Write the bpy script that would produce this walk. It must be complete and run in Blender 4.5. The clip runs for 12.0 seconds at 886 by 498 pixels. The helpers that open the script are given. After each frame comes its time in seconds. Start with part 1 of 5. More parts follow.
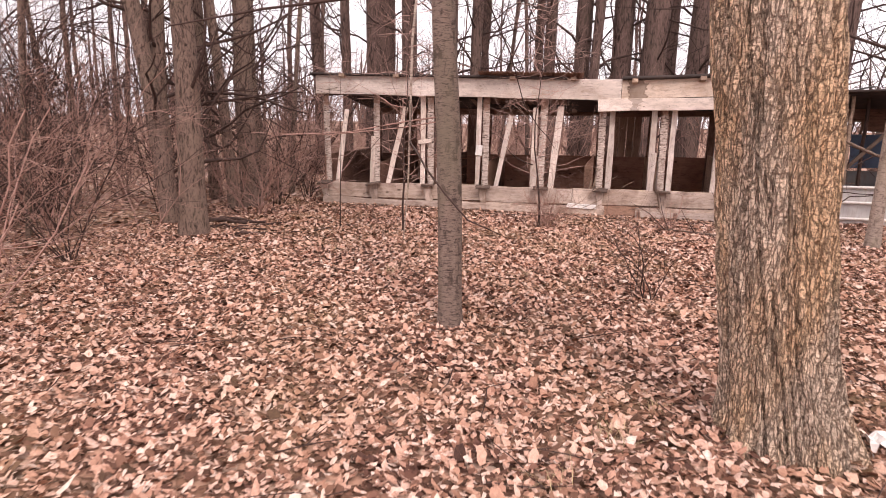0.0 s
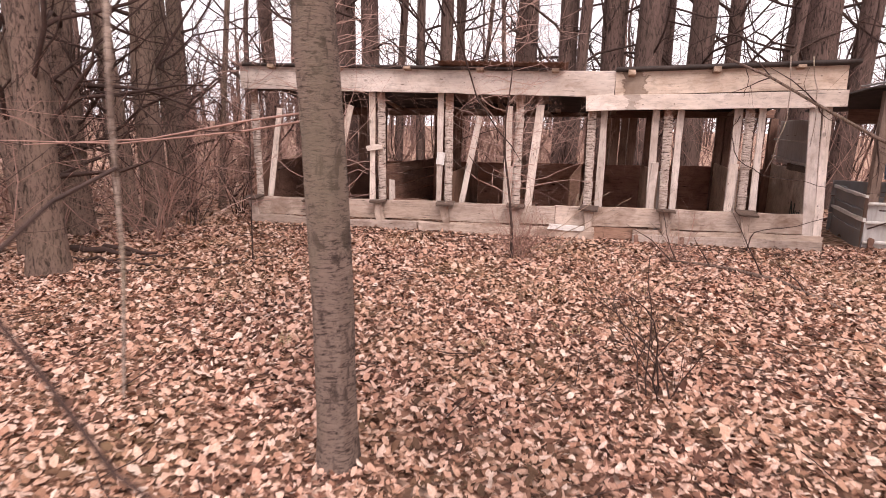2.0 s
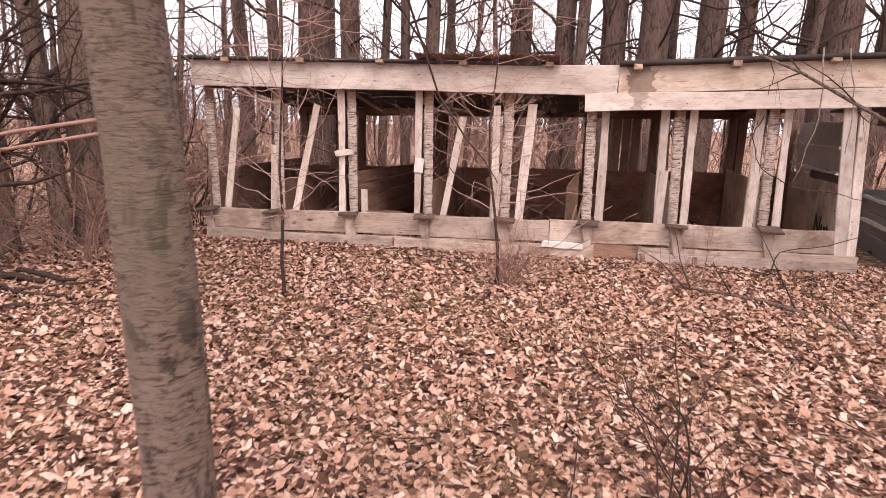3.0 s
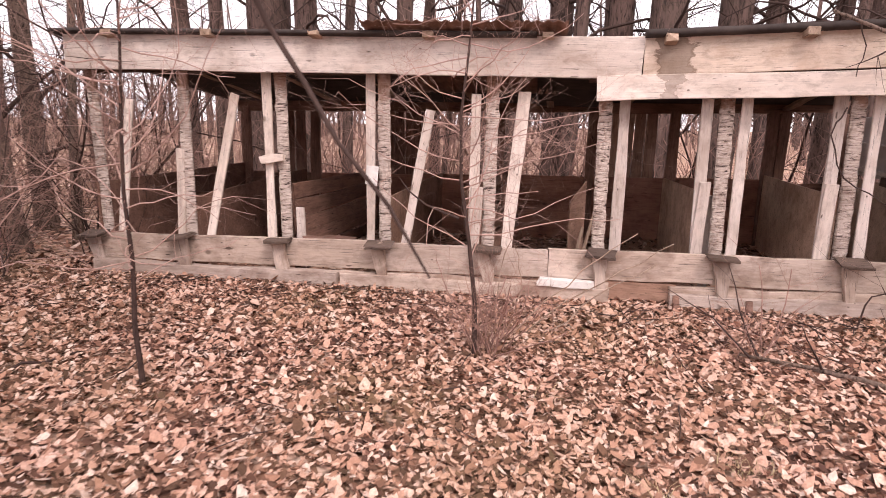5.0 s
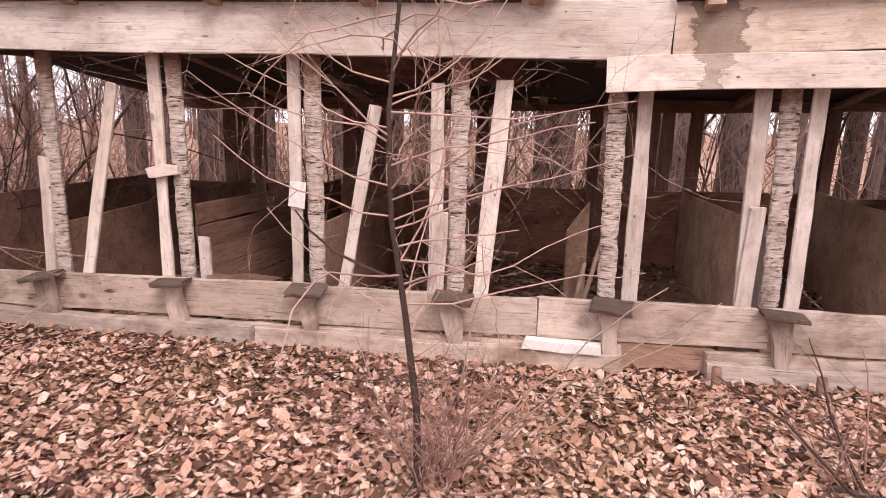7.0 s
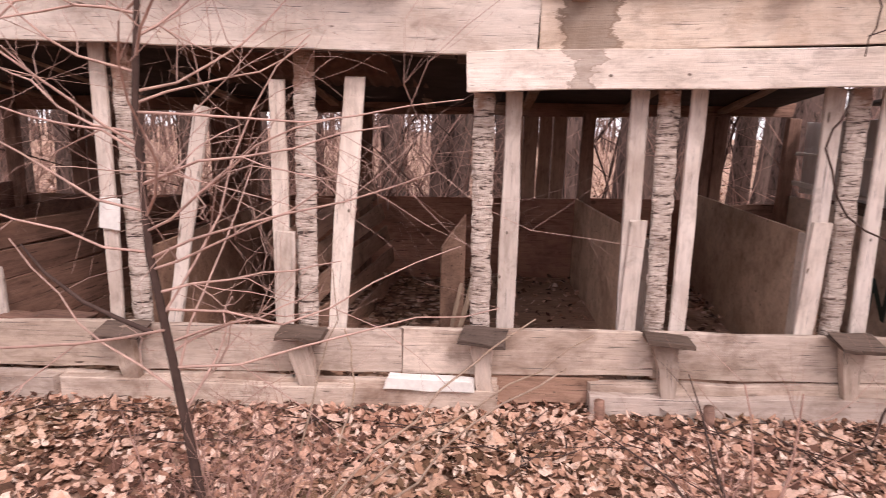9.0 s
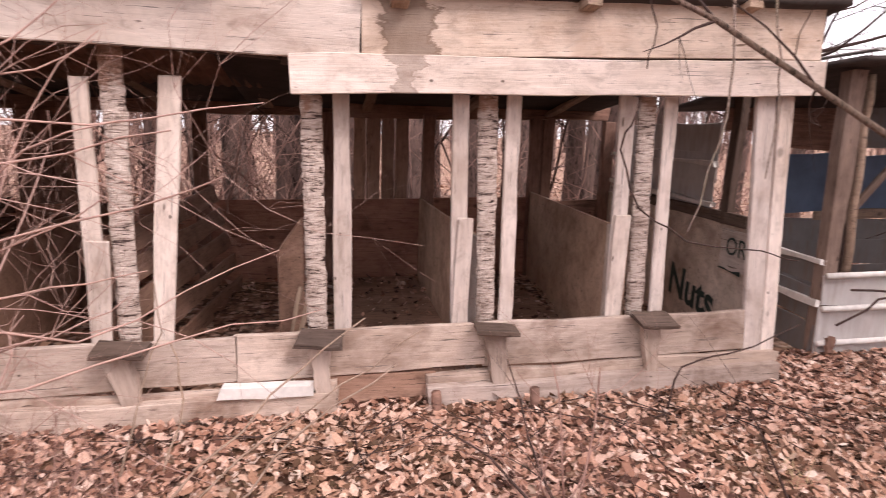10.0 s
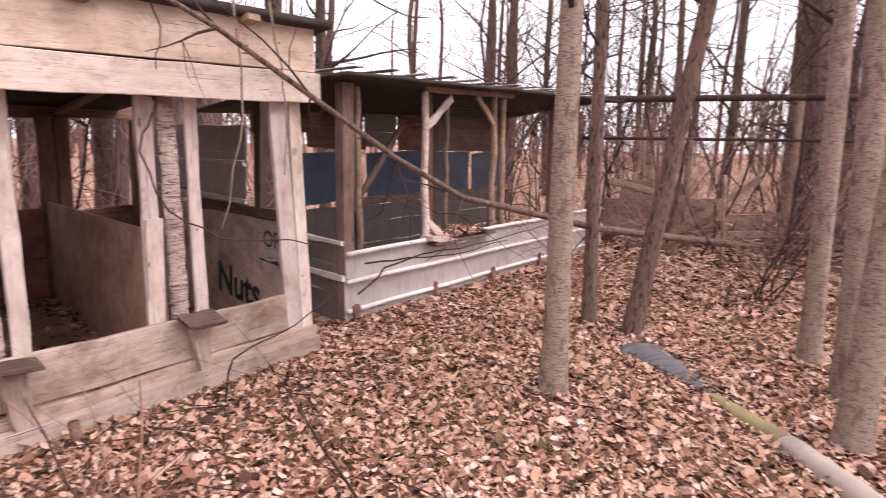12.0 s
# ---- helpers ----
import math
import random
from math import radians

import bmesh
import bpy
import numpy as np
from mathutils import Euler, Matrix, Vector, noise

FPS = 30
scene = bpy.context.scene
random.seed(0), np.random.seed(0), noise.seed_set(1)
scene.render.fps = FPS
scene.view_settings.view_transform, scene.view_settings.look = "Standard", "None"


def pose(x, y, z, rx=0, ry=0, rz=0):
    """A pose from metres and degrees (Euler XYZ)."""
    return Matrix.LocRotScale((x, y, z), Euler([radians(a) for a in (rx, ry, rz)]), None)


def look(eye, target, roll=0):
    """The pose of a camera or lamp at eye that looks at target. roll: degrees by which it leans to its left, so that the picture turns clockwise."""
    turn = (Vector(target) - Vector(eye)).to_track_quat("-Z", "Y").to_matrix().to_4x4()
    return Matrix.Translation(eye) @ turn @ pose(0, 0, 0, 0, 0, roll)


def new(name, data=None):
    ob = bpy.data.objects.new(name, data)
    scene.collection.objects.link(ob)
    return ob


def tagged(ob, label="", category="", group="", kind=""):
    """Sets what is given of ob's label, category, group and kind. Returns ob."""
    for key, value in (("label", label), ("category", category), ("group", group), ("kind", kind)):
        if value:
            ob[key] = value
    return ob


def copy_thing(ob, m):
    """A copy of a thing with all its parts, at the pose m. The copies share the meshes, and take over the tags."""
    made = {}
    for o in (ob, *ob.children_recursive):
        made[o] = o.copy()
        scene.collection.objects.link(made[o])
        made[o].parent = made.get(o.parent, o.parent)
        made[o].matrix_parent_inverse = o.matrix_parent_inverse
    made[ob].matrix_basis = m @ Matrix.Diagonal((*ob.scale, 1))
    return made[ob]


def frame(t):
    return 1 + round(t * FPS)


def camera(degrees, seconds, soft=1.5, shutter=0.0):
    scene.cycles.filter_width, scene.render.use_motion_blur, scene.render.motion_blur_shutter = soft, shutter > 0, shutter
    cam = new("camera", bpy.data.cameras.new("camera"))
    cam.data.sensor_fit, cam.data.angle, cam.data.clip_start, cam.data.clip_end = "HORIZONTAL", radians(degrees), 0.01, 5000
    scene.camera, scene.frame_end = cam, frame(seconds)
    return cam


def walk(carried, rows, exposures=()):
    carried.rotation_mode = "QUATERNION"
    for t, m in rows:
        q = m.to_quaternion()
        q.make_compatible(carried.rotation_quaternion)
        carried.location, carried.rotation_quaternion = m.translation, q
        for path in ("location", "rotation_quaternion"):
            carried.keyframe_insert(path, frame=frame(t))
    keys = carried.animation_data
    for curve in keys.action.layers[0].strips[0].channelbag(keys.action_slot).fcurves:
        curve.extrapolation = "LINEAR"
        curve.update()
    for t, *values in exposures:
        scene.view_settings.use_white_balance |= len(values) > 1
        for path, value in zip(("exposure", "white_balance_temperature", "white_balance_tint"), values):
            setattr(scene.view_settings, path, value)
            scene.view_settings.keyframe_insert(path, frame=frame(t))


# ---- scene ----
cam = camera(73.4, 12.0, 0.5, 0.3)
METRES, EYE, TILT, LEAN, TURN = 7.3, 1.5, 0.0, 0.0, 11.0
ROWS = [
    (0.0, 0.0, 0.0, 0.0, 0.26, -12.02, -1.22),
    (0.5, 0.0131, 0.0646, -0.0002, -0.03, -11.78, -1.18),
    (1.0, 0.0372, 0.1292, -0.0006, -0.38, -11.76, -1.15),
    (1.5, 0.051, 0.1864, -0.0033, -0.57, -11.75, -1.29),
    (2.0, 0.0632, 0.2529, 0.0, -0.8, -11.75, -1.28),
    (2.5, 0.0847, 0.3208, 0.0034, -0.88, -11.78, -1.28),
    (4.5, 0.1196, 0.5791, 0.0072, -1.7, -11.87, -1.32),
    (5.0, 0.1344, 0.6354, 0.0014, -1.9, -11.82, -1.13),
    (5.5, 0.1552, 0.6861, 0.0015, -2.01, -11.74, -1.31),
    (6.0, 0.1594, 0.7371, 0.0001, -2.02, -11.89, -1.42),
    (6.5, 0.1686, 0.7823, 0.001, -2.07, -11.81, -1.32),
    (8.5, 0.2232, 0.8959, 0.0035, -4.6, -11.31, -1.15),
    (9.0, 0.2369, 0.8889, 0.0037, -9.58, -11.18, -1.34),
    (9.5, 0.2471, 0.883, 0.0052, -15.68, -11.09, -1.42),
    (10.0, 0.255, 0.8775, 0.0055, -22.93, -10.83, -1.48),
    (10.5, 0.2603, 0.873, 0.0059, -32.81, -10.53, -1.5),
    (11.0, 0.2632, 0.8666, 0.0068, -43.17, -10.25, -1.4),
    (11.5, 0.2611, 0.8601, 0.0078, -53.52, -10.04, -1.32),
    (12.0, 0.2593, 0.8564, 0.0065, -64.07, -9.79, -1.22),
]
walk(cam, [(t, pose(0, 0, EYE, TILT, LEAN, TURN) @ pose(METRES * x, METRES * y, METRES * z, 90 + pitch, roll, yaw)) for t, x, y, z, yaw, pitch, roll in ROWS],
     [(0.0, 0.78, 6700, 23), (2.5, 0.82, 6700, 23), (5.0, 0.9, 6580, 23), (9.0, 0.9, 6540, 23), (12.0, 0.92, 6580, 25)])

# ---- world and light ----
world = bpy.data.worlds.new("world")
scene.world = world
world.use_nodes = True
wn, wl = world.node_tree.nodes, world.node_tree.links
sky = wn.new("ShaderNodeTexSky")
sky.sky_type, sky.sun_disc = "NISHITA", False
sky.sun_elevation, sky.sun_rotation = radians(42), radians(215)
sky.dust_density, sky.air_density, sky.ozone_density = 4.0, 1.0, 1.0
grey = wn.new("ShaderNodeHueSaturation")
grey.inputs["Saturation"].default_value = 0.12
wl.new(sky.outputs["Color"], grey.inputs["Color"])
cloud = wn.new("ShaderNodeMix")
cloud.data_type = "RGBA"
cloud.inputs[0].default_value = 0.75
cloud.inputs[7].default_value = (8.6, 8.5, 8.5, 1)
wl.new(grey.outputs["Color"], cloud.inputs[6])
wl.new(cloud.outputs[2], wn["Background"].inputs["Color"])
wn["Background"].inputs["Strength"].default_value = 0.13
sun = new("sun", bpy.data.lights.new("sun", "SUN"))
sun.data.energy, sun.data.angle, sun.data.color = 1.5, radians(20), (1.0, 0.94, 0.87)
sun.matrix_world = look((6, -9, 12), (0, 0, 0))


# ---- materials ----
class Nodes:
    """A material under construction."""

    def __init__(self, name):
        self.m = bpy.data.materials.new(name)
        self.m.use_nodes = True
        self.t = self.m.node_tree
        self.b = self.t.nodes["Principled BSDF"]
        self.b.inputs["Specular IOR Level"].default_value = 0.25

    def add(self, kind, **values):
        n = self.t.nodes.new("ShaderNode" + kind)
        for k, v in values.items():
            n.inputs[k.replace("_", " ")].default_value = v
        return n

    def link(self, a, b):
        self.t.links.new(a, b)

    def coords(self, scale, which="Object", shift=True):
        """Coordinates scaled by axis, moved by a random amount for each object."""
        c = self.add("TexCoord")
        m = self.add("Mapping")
        m.inputs["Scale"].default_value = scale
        src = c.outputs[which]
        if shift:
            info, add = self.add("ObjectInfo"), self.add("VectorMath")
            add.operation = "MULTIPLY_ADD"
            comb = self.add("CombineXYZ")
            for k in "XYZ":
                self.link(info.outputs["Random"], comb.inputs[k])
            self.link(comb.outputs[0], add.inputs[0])
            add.inputs[1].default_value = (17.0, 9.0, 23.0)
            self.link(src, add.inputs[2])
            src = add.outputs[0]
        self.link(src, m.inputs["Vector"])
        return m.outputs[0]

    def noise(self, vec, scale, detail=4.0, rough=0.6, dist=0.0):
        n = self.add("TexNoise", Scale=scale, Detail=detail, Roughness=rough, Distortion=dist)
        self.link(vec, n.inputs["Vector"])
        return n.outputs["Fac"]

    def ramp(self, fac, stops):
        r = self.add("ValToRGB")
        e = r.color_ramp.elements
        while len(e) < len(stops):
            e.new(0.5)
        for k, (p, c) in enumerate(stops):
            e[k].position, e[k].color = p, (*c, 1) if len(c) == 3 else c
        self.link(fac, r.inputs[0])
        return r.outputs[0]

    def mix(self, fac, a, b, blend="MIX"):
        n = self.t.nodes.new("ShaderNodeMix")
        n.data_type, n.blend_type = "RGBA", blend
        for s, v in ((n.inputs[0], fac), (n.inputs[6], a), (n.inputs[7], b)):
            if hasattr(v, "is_linked"):
                self.link(v, s)
            else:
                s.default_value = (*v, 1) if isinstance(v, tuple) else v
        return n.outputs[2]

    def math(self, op, a, b=0.5):
        n = self.add("Math")
        n.operation = op
        for s, v in ((n.inputs[0], a), (n.inputs[1], b)):
            if hasattr(v, "is_linked"):
                self.link(v, s)
            else:
                s.default_value = v
        return n.outputs[0]

    def bump(self, fac, strength, distance):
        n = self.add("Bump", Strength=strength, Distance=distance)
        self.link(fac, n.inputs["Height"])
        self.link(n.outputs[0], self.b.inputs["Normal"])

    def done(self, color, rough=0.85, metal=0.0):
        if hasattr(color, "is_linked"):
            self.link(color, self.b.inputs["Base Color"])
        else:
            self.b.inputs["Base Color"].default_value = (*color, 1)
        if hasattr(rough, "is_linked"):
            self.link(rough, self.b.inputs["Roughness"])
        else:
            self.b.inputs["Roughness"].default_value = rough
        self.b.inputs["Metallic"].default_value = metal
        return self.m


def wood(name, light, dark, stain, amount=0.5, streak=None):
    """Weathered sawn timber with the grain along the local x axis."""
    n = Nodes(name)
    v = n.coords((1, 1, 1))
    g = n.coords((0.7, 9, 9))
    grain = n.noise(g, 4.5, 6, 0.7, 0.6)
    fine = n.noise(n.coords((0.9, 34, 34)), 3.2, 4, 0.6)
    c = n.ramp(grain, [(0.28, dark), (0.55, light), (0.75, tuple(min(1, a * 1.12) for a in light))])
    blot = n.ramp(n.noise(v, 2.3, 5, 0.65, 0.4), [(0.5, (0, 0, 0)), (0.72, (1, 1, 1))])
    c = n.mix(n.math("MULTIPLY", blot, amount), c, stain)
    mottle = n.ramp(n.noise(n.coords((0.45, 1, 1)), 16, 6, 0.72, 0.5), [(0.32, (0.66, 0.63, 0.61)), (0.5, (1.0, 1.0, 1.0)), (0.7, (1.10, 1.09, 1.08))])
    c = n.mix(0.85, c, mottle, "MULTIPLY")
    mark = n.noise(n.coords((0.22, 1, 1)), 34, 2, 0.5)
    c = n.mix(n.ramp(mark, [(0.24, (0.85, 0.85, 0.85)), (0.29, (0, 0, 0))]), c, tuple(a * 0.35 for a in stain))
    pale = n.ramp(n.noise(n.coords((0.5, 2, 2)), 2.0, 3, 0.5), [(0.35, (0.80, 0.76, 0.72)), (0.65, (1.06, 1.05, 1.04))])
    c = n.mix(1.0, c, pale, "MULTIPLY")
    nail = n.add("TexVoronoi", Scale=5.0)
    n.link(n.coords((1, 1, 1.6)), nail.inputs["Vector"])
    c = n.mix(n.ramp(nail.outputs["Distance"], [(0.04, (0.85, 0.85, 0.85)), (0.06, (0, 0, 0))]), c, (0.10, 0.07, 0.055))
    vor = n.add("TexVoronoi", Scale=2.6)
    n.link(n.coords((0.7, 1, 1.0)), vor.inputs["Vector"])
    knot = n.ramp(vor.outputs["Distance"], [(0.035, (1, 1, 1)), (0.07, (0, 0, 0))])
    c = n.mix(n.math("MULTIPLY", knot, 0.7), c, tuple(a * 0.45 for a in stain))
    crack = n.ramp(fine, [(0.335, (0, 0, 0)), (0.365, (1, 1, 1))])
    c = n.mix(n.math("SUBTRACT", 1.0, crack), c, tuple(a * 0.4 for a in dark))
    if streak:
        x0, x1, depth = streak
        sep = n.add("SeparateXYZ")
        n.link(n.add("TexCoord").outputs["Object"], sep.inputs[0])
        edge = n.noise(n.coords((0.6, 1, 1.4), shift=False), 9, 5, 0.65)
        px = n.math("ADD", sep.outputs["X"], n.math("MULTIPLY", n.math("SUBTRACT", edge, 0.5), 0.36))
        off = n.math("ABSOLUTE", n.math("SUBTRACT", px, (x0 + x1) / 2))
        run = n.ramp(n.math("DIVIDE", off, (x1 - x0) / 2), [(0.82, (1, 1, 1)), (1.0, (0, 0, 0))])
        c = n.mix(n.math("MULTIPLY", run, depth), c, n.mix(n.noise(n.coords((2, 1, 0.5)), 12, 5, 0.7), (0.10, 0.065, 0.045), (0.30, 0.225, 0.175)))
        rim = n.ramp(n.math("DIVIDE", off, (x1 - x0) / 2), [(0.74, (0, 0, 0)), (0.9, (1, 1, 1)), (1.02, (0, 0, 0))])
        c = n.mix(n.math("MULTIPLY", rim, depth * 0.8), c, (0.14, 0.075, 0.045))
    info = n.add("ObjectInfo")
    tone = n.ramp(info.outputs["Random"], [(0.0, (0.82, 0.80, 0.80)), (1.0, (1.08, 1.04, 1.0))])
    c = n.mix(1.0, c, tone, "MULTIPLY")
    n.bump(n.math("ADD", grain, fine), 0.5, 0.004)
    return n.done(c, 0.85)


def bark(name, ridge, furrow, moss, zs=0.25, scale=26.0, depth=0.02, mossy=0.4):
    """Bark with ridges that run up the trunk."""
    n = Nodes(name)
    v = n.coords((1, 1, zs))
    f = n.noise(v, scale, 6, 0.65, 1.2)
    big = n.noise(n.coords((1, 1, 0.6)), 2.2, 4, 0.6)
    c = n.ramp(f, [(0.36, furrow), (0.5, ridge), (0.72, tuple(min(1, a * 1.3) for a in ridge))])
    patch = n.ramp(big, [(0.45, (0, 0, 0)), (0.7, (1, 1, 1))])
    c = n.mix(n.math("MULTIPLY", patch, mossy), c, moss)
    n.bump(f, 0.9, depth)
    return n.done(c, 0.95)


def chunky_bark(name, plate, furrow, warm):
    """Thick old bark: upright corky plates, split across by small cracks."""
    n = Nodes(name)
    v = n.coords((1, 1, 0.26))
    wob = n.add("TexNoise", Scale=9.0, Detail=5.0, Roughness=0.65)
    n.link(v, wob.inputs["Vector"])
    bend = n.add("VectorMath")
    bend.operation = "MULTIPLY_ADD"
    n.link(wob.outputs["Color"], bend.inputs[0])
    bend.inputs[1].default_value = (0.08, 0.08, 0.10)
    n.link(v, bend.inputs[2])
    cells = n.add("TexVoronoi", Scale=50.0)
    cells.feature = "DISTANCE_TO_EDGE"
    n.link(bend.outputs[0], cells.inputs["Vector"])
    gap = n.ramp(cells.outputs["Distance"], [(0.0, (0, 0, 0)), (0.13, (1, 1, 1))])
    across = n.noise(n.coords((1, 1, 3.2)), 34, 6, 0.7, 0.9)
    split = n.ramp(across, [(0.39, (0, 0, 0)), (0.47, (1, 1, 1))])
    grain = n.noise(n.coords((1, 1, 0.7)), 95, 5, 0.7, 0.6)
    c = n.ramp(grain, [(0.3, tuple(a * 0.62 for a in plate)), (0.5, plate), (0.7, tuple(min(1, a * 1.35) for a in plate))])
    glow = n.ramp(n.noise(n.coords((1, 1, 0.35)), 2.3, 4, 0.6), [(0.42, (0, 0, 0)), (0.6, (0.9, 0.9, 0.9))])
    c = n.mix(glow, c, n.mix(1.0, c, warm, "MULTIPLY"))
    c = n.mix(n.math("MULTIPLY", n.math("SUBTRACT", 1.0, split), 0.55), c, tuple(a * 2.2 for a in furrow))
    c = n.mix(n.math("MULTIPLY", n.math("SUBTRACT", 1.0, gap), 0.62), c, furrow)
    high = n.math("ADD", n.math("ADD", gap, n.math("MULTIPLY", split, 0.45)), n.math("MULTIPLY", grain, 0.35))
    n.bump(high, 1.0, 0.03)
    return n.done(c, 0.95)


def wrinkled_bark(name, skin, crease, moss):
    """Thin grey bark wrinkled across the trunk, with darker scabs."""
    n = Nodes(name)
    across = n.noise(n.coords((1, 1, 4.0)), 24, 6, 0.7, 0.8)
    fine = n.noise(n.coords((1, 1, 1.4)), 90, 4, 0.65)
    c = n.ramp(across, [(0.38, crease), (0.49, skin), (0.7, tuple(min(1, a * 1.25) for a in skin))])
    scab = n.ramp(n.noise(n.coords((1, 1, 0.5)), 11, 5, 0.7, 0.6), [(0.53, (0, 0, 0)), (0.62, (0.8, 0.8, 0.8))])
    c = n.mix(scab, c, tuple(a * 0.9 for a in crease))
    green = n.ramp(n.noise(n.coords((1, 1, 0.5)), 3.0, 4, 0.6), [(0.5, (0, 0, 0)), (0.7, (0.6, 0.6, 0.6))])
    c = n.mix(green, c, moss)
    n.bump(n.math("ADD", across, n.math("MULTIPLY", fine, 0.5)), 0.9, 0.009)
    return n.done(c, 0.9)


def plain(name, color, rough=0.8, metal=0.0, spread=0.25, scale=9.0, bump=0.003):
    n = Nodes(name)
    v = n.coords((1, 1, 1))
    f = n.noise(v, scale, 6, 0.65)
    g = n.noise(v, scale * 0.18, 3, 0.6)
    lo, hi = tuple(a * (1 - spread) for a in color), tuple(min(1, a * (1 + spread)) for a in color)
    c = n.ramp(f, [(0.3, lo), (0.7, hi)])
    c = n.mix(n.math("MULTIPLY", g, 0.5), c, lo)
    n.bump(f, 0.5, bump)
    return n.done(c, rough, metal)


def log_slab(name):
    """Slab wood with the bark on: pale with short dark flecks across."""
    n = Nodes(name)
    v = n.coords((1, 0.17, 0.17))
    f = n.noise(v, 62, 5, 0.68, 0.9)
    big = n.noise(n.coords((1, 1, 1)), 3.5, 4, 0.6)
    c = n.ramp(f, [(0.375, (0.075, 0.05, 0.043)), (0.45, (0.46, 0.36, 0.305)), (0.64, (0.72, 0.615, 0.55))])
    c = n.mix(n.ramp(big, [(0.52, (0, 0, 0)), (0.7, (0.7, 0.7, 0.7))]), c, (0.20, 0.13, 0.10))
    sep = n.add("SeparateXYZ")
    n.link(n.add("TexCoord").outputs["Object"], sep.inputs[0])
    up = n.math("ADD", sep.outputs["X"], n.math("MULTIPLY", n.noise(n.coords((1, 1, 1)), 7, 5, 0.7), 0.7))
    c = n.mix(n.ramp(up, [(0.90, (0, 0, 0)), (0.99, (0.75, 0.75, 0.75))]), c, (0.30, 0.155, 0.10))
    n.bump(f, 1.0, 0.014)
    return n.done(c, 0.9)


def leaf_material(name):
    n = Nodes(name)
    geo = n.add("NewGeometry")
    c = n.ramp(geo.outputs["Random Per Island"], [(0.0, (0.03, 0.013, 0.01)), (0.22, (0.12, 0.052, 0.036)), (0.36, (0.41, 0.21, 0.142)), (0.64, (0.65, 0.385, 0.285)), (0.9, (0.78, 0.535, 0.43)), (1.0, (0.83, 0.65, 0.55))])
    f = n.ramp(n.noise(n.coords((1, 1, 1), shift=False), 75, 4, 0.65), [(0.36, (0, 0, 0)), (0.66, (1, 1, 1))])
    c = n.mix(n.math("MULTIPLY", f, 0.38), c, (0.15, 0.07, 0.045))
    broad = n.noise(n.coords((1, 1, 1), shift=False), 0.9, 4, 0.6)
    c = n.mix(n.ramp(broad, [(0.45, (0, 0, 0)), (0.75, (0.30, 0.30, 0.30))]), c, (0.34, 0.24, 0.11))
    n.bump(f, 0.4, 0.004)
    return n.done(c, 0.75)


def litter_material(name):
    """The packed litter under the loose leaves, and the ground far off."""
    n = Nodes(name)
    v = n.coords((1, 1, 1), shift=False)
    vor = n.add("TexVoronoi", Scale=17.0)
    n.link(v, vor.inputs["Vector"])
    cell = n.add("SeparateColor")
    n.link(vor.outputs["Color"], cell.inputs[0])
    c = n.ramp(cell.outputs[0], [(0.0, (0.10, 0.047, 0.033)), (0.4, (0.36, 0.19, 0.13)), (0.75, (0.58, 0.35, 0.25)), (1.0, (0.74, 0.54, 0.43))])
    edge = n.ramp(vor.outputs["Distance"], [(0.35, (0, 0, 0)), (0.75, (1, 1, 1))])
    c = n.mix(n.math("MULTIPLY", edge, 0.62), c, (0.045, 0.022, 0.016))
    broad = n.noise(v, 0.5, 5, 0.6)
    c = n.mix(n.ramp(broad, [(0.45, (0, 0, 0)), (0.7, (0.5, 0.5, 0.5))]), c, (0.25, 0.17, 0.09))
    n.bump(cell.outputs[1], 0.8, 0.03)
    return n.done(c, 0.95)


def metal_sheet(name, color, rust=0.25):
    n = Nodes(name)
    f = n.noise(n.coords((1, 1, 1)), 5, 6, 0.65)
    drip = n.noise(n.coords((6, 6, 0.8)), 4, 5, 0.6)
    c = n.ramp(f, [(0.3, tuple(a * 0.75 for a in color)), (0.7, color)])
    c = n.mix(n.math("MULTIPLY", n.ramp(drip, [(0.5, (0, 0, 0)), (0.75, (1, 1, 1))]), rust), c, (0.22, 0.11, 0.06))
    n.bump(f, 0.3, 0.003)
    return n.done(c, n.ramp(f, [(0.2, (0.35, 0.35, 0.35)), (0.8, (0.65, 0.65, 0.65))]), 0.35)


MAT_BOARD = wood("weathered board", (0.70, 0.632, 0.59), (0.60, 0.53, 0.49), (0.42, 0.325, 0.27), 0.75)
MAT_WET = wood("water-stained board", (0.76, 0.65, 0.56), (0.65, 0.53, 0.44), (0.44, 0.28, 0.18), 0.6, (-1.20, -0.92, 0.72))
MAT_WETLOW = wood("faintly stained board", (0.76, 0.685, 0.64), (0.69, 0.61, 0.56), (0.42, 0.325, 0.27), 0.6, (-0.98, -0.84, 0.5))
MAT_SILL = wood("stained sill board", (0.59, 0.495, 0.44), (0.45, 0.365, 0.315), (0.22, 0.14, 0.105), 0.95)
MAT_PLANK = wood("pale plank", (0.78, 0.70, 0.65), (0.63, 0.545, 0.495), (0.32, 0.22, 0.16), 0.4)
MAT_DARKWOOD = wood("dark brown timber", (0.29, 0.17, 0.132), (0.16, 0.094, 0.074), (0.09, 0.055, 0.043), 0.5)
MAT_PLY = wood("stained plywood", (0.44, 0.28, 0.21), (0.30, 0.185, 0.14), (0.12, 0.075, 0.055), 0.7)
MAT_PLYRED = wood("red-brown plywood", (0.42, 0.215, 0.16), (0.32, 0.158, 0.118), (0.14, 0.07, 0.053), 0.7)
# End panel paint, made paler to carry the stronger light on it.
MAT_PANEL = wood("painted plywood paled for light", (0.74, 0.64, 0.56), (0.62, 0.52, 0.45), (0.34, 0.24, 0.19), 0.8)
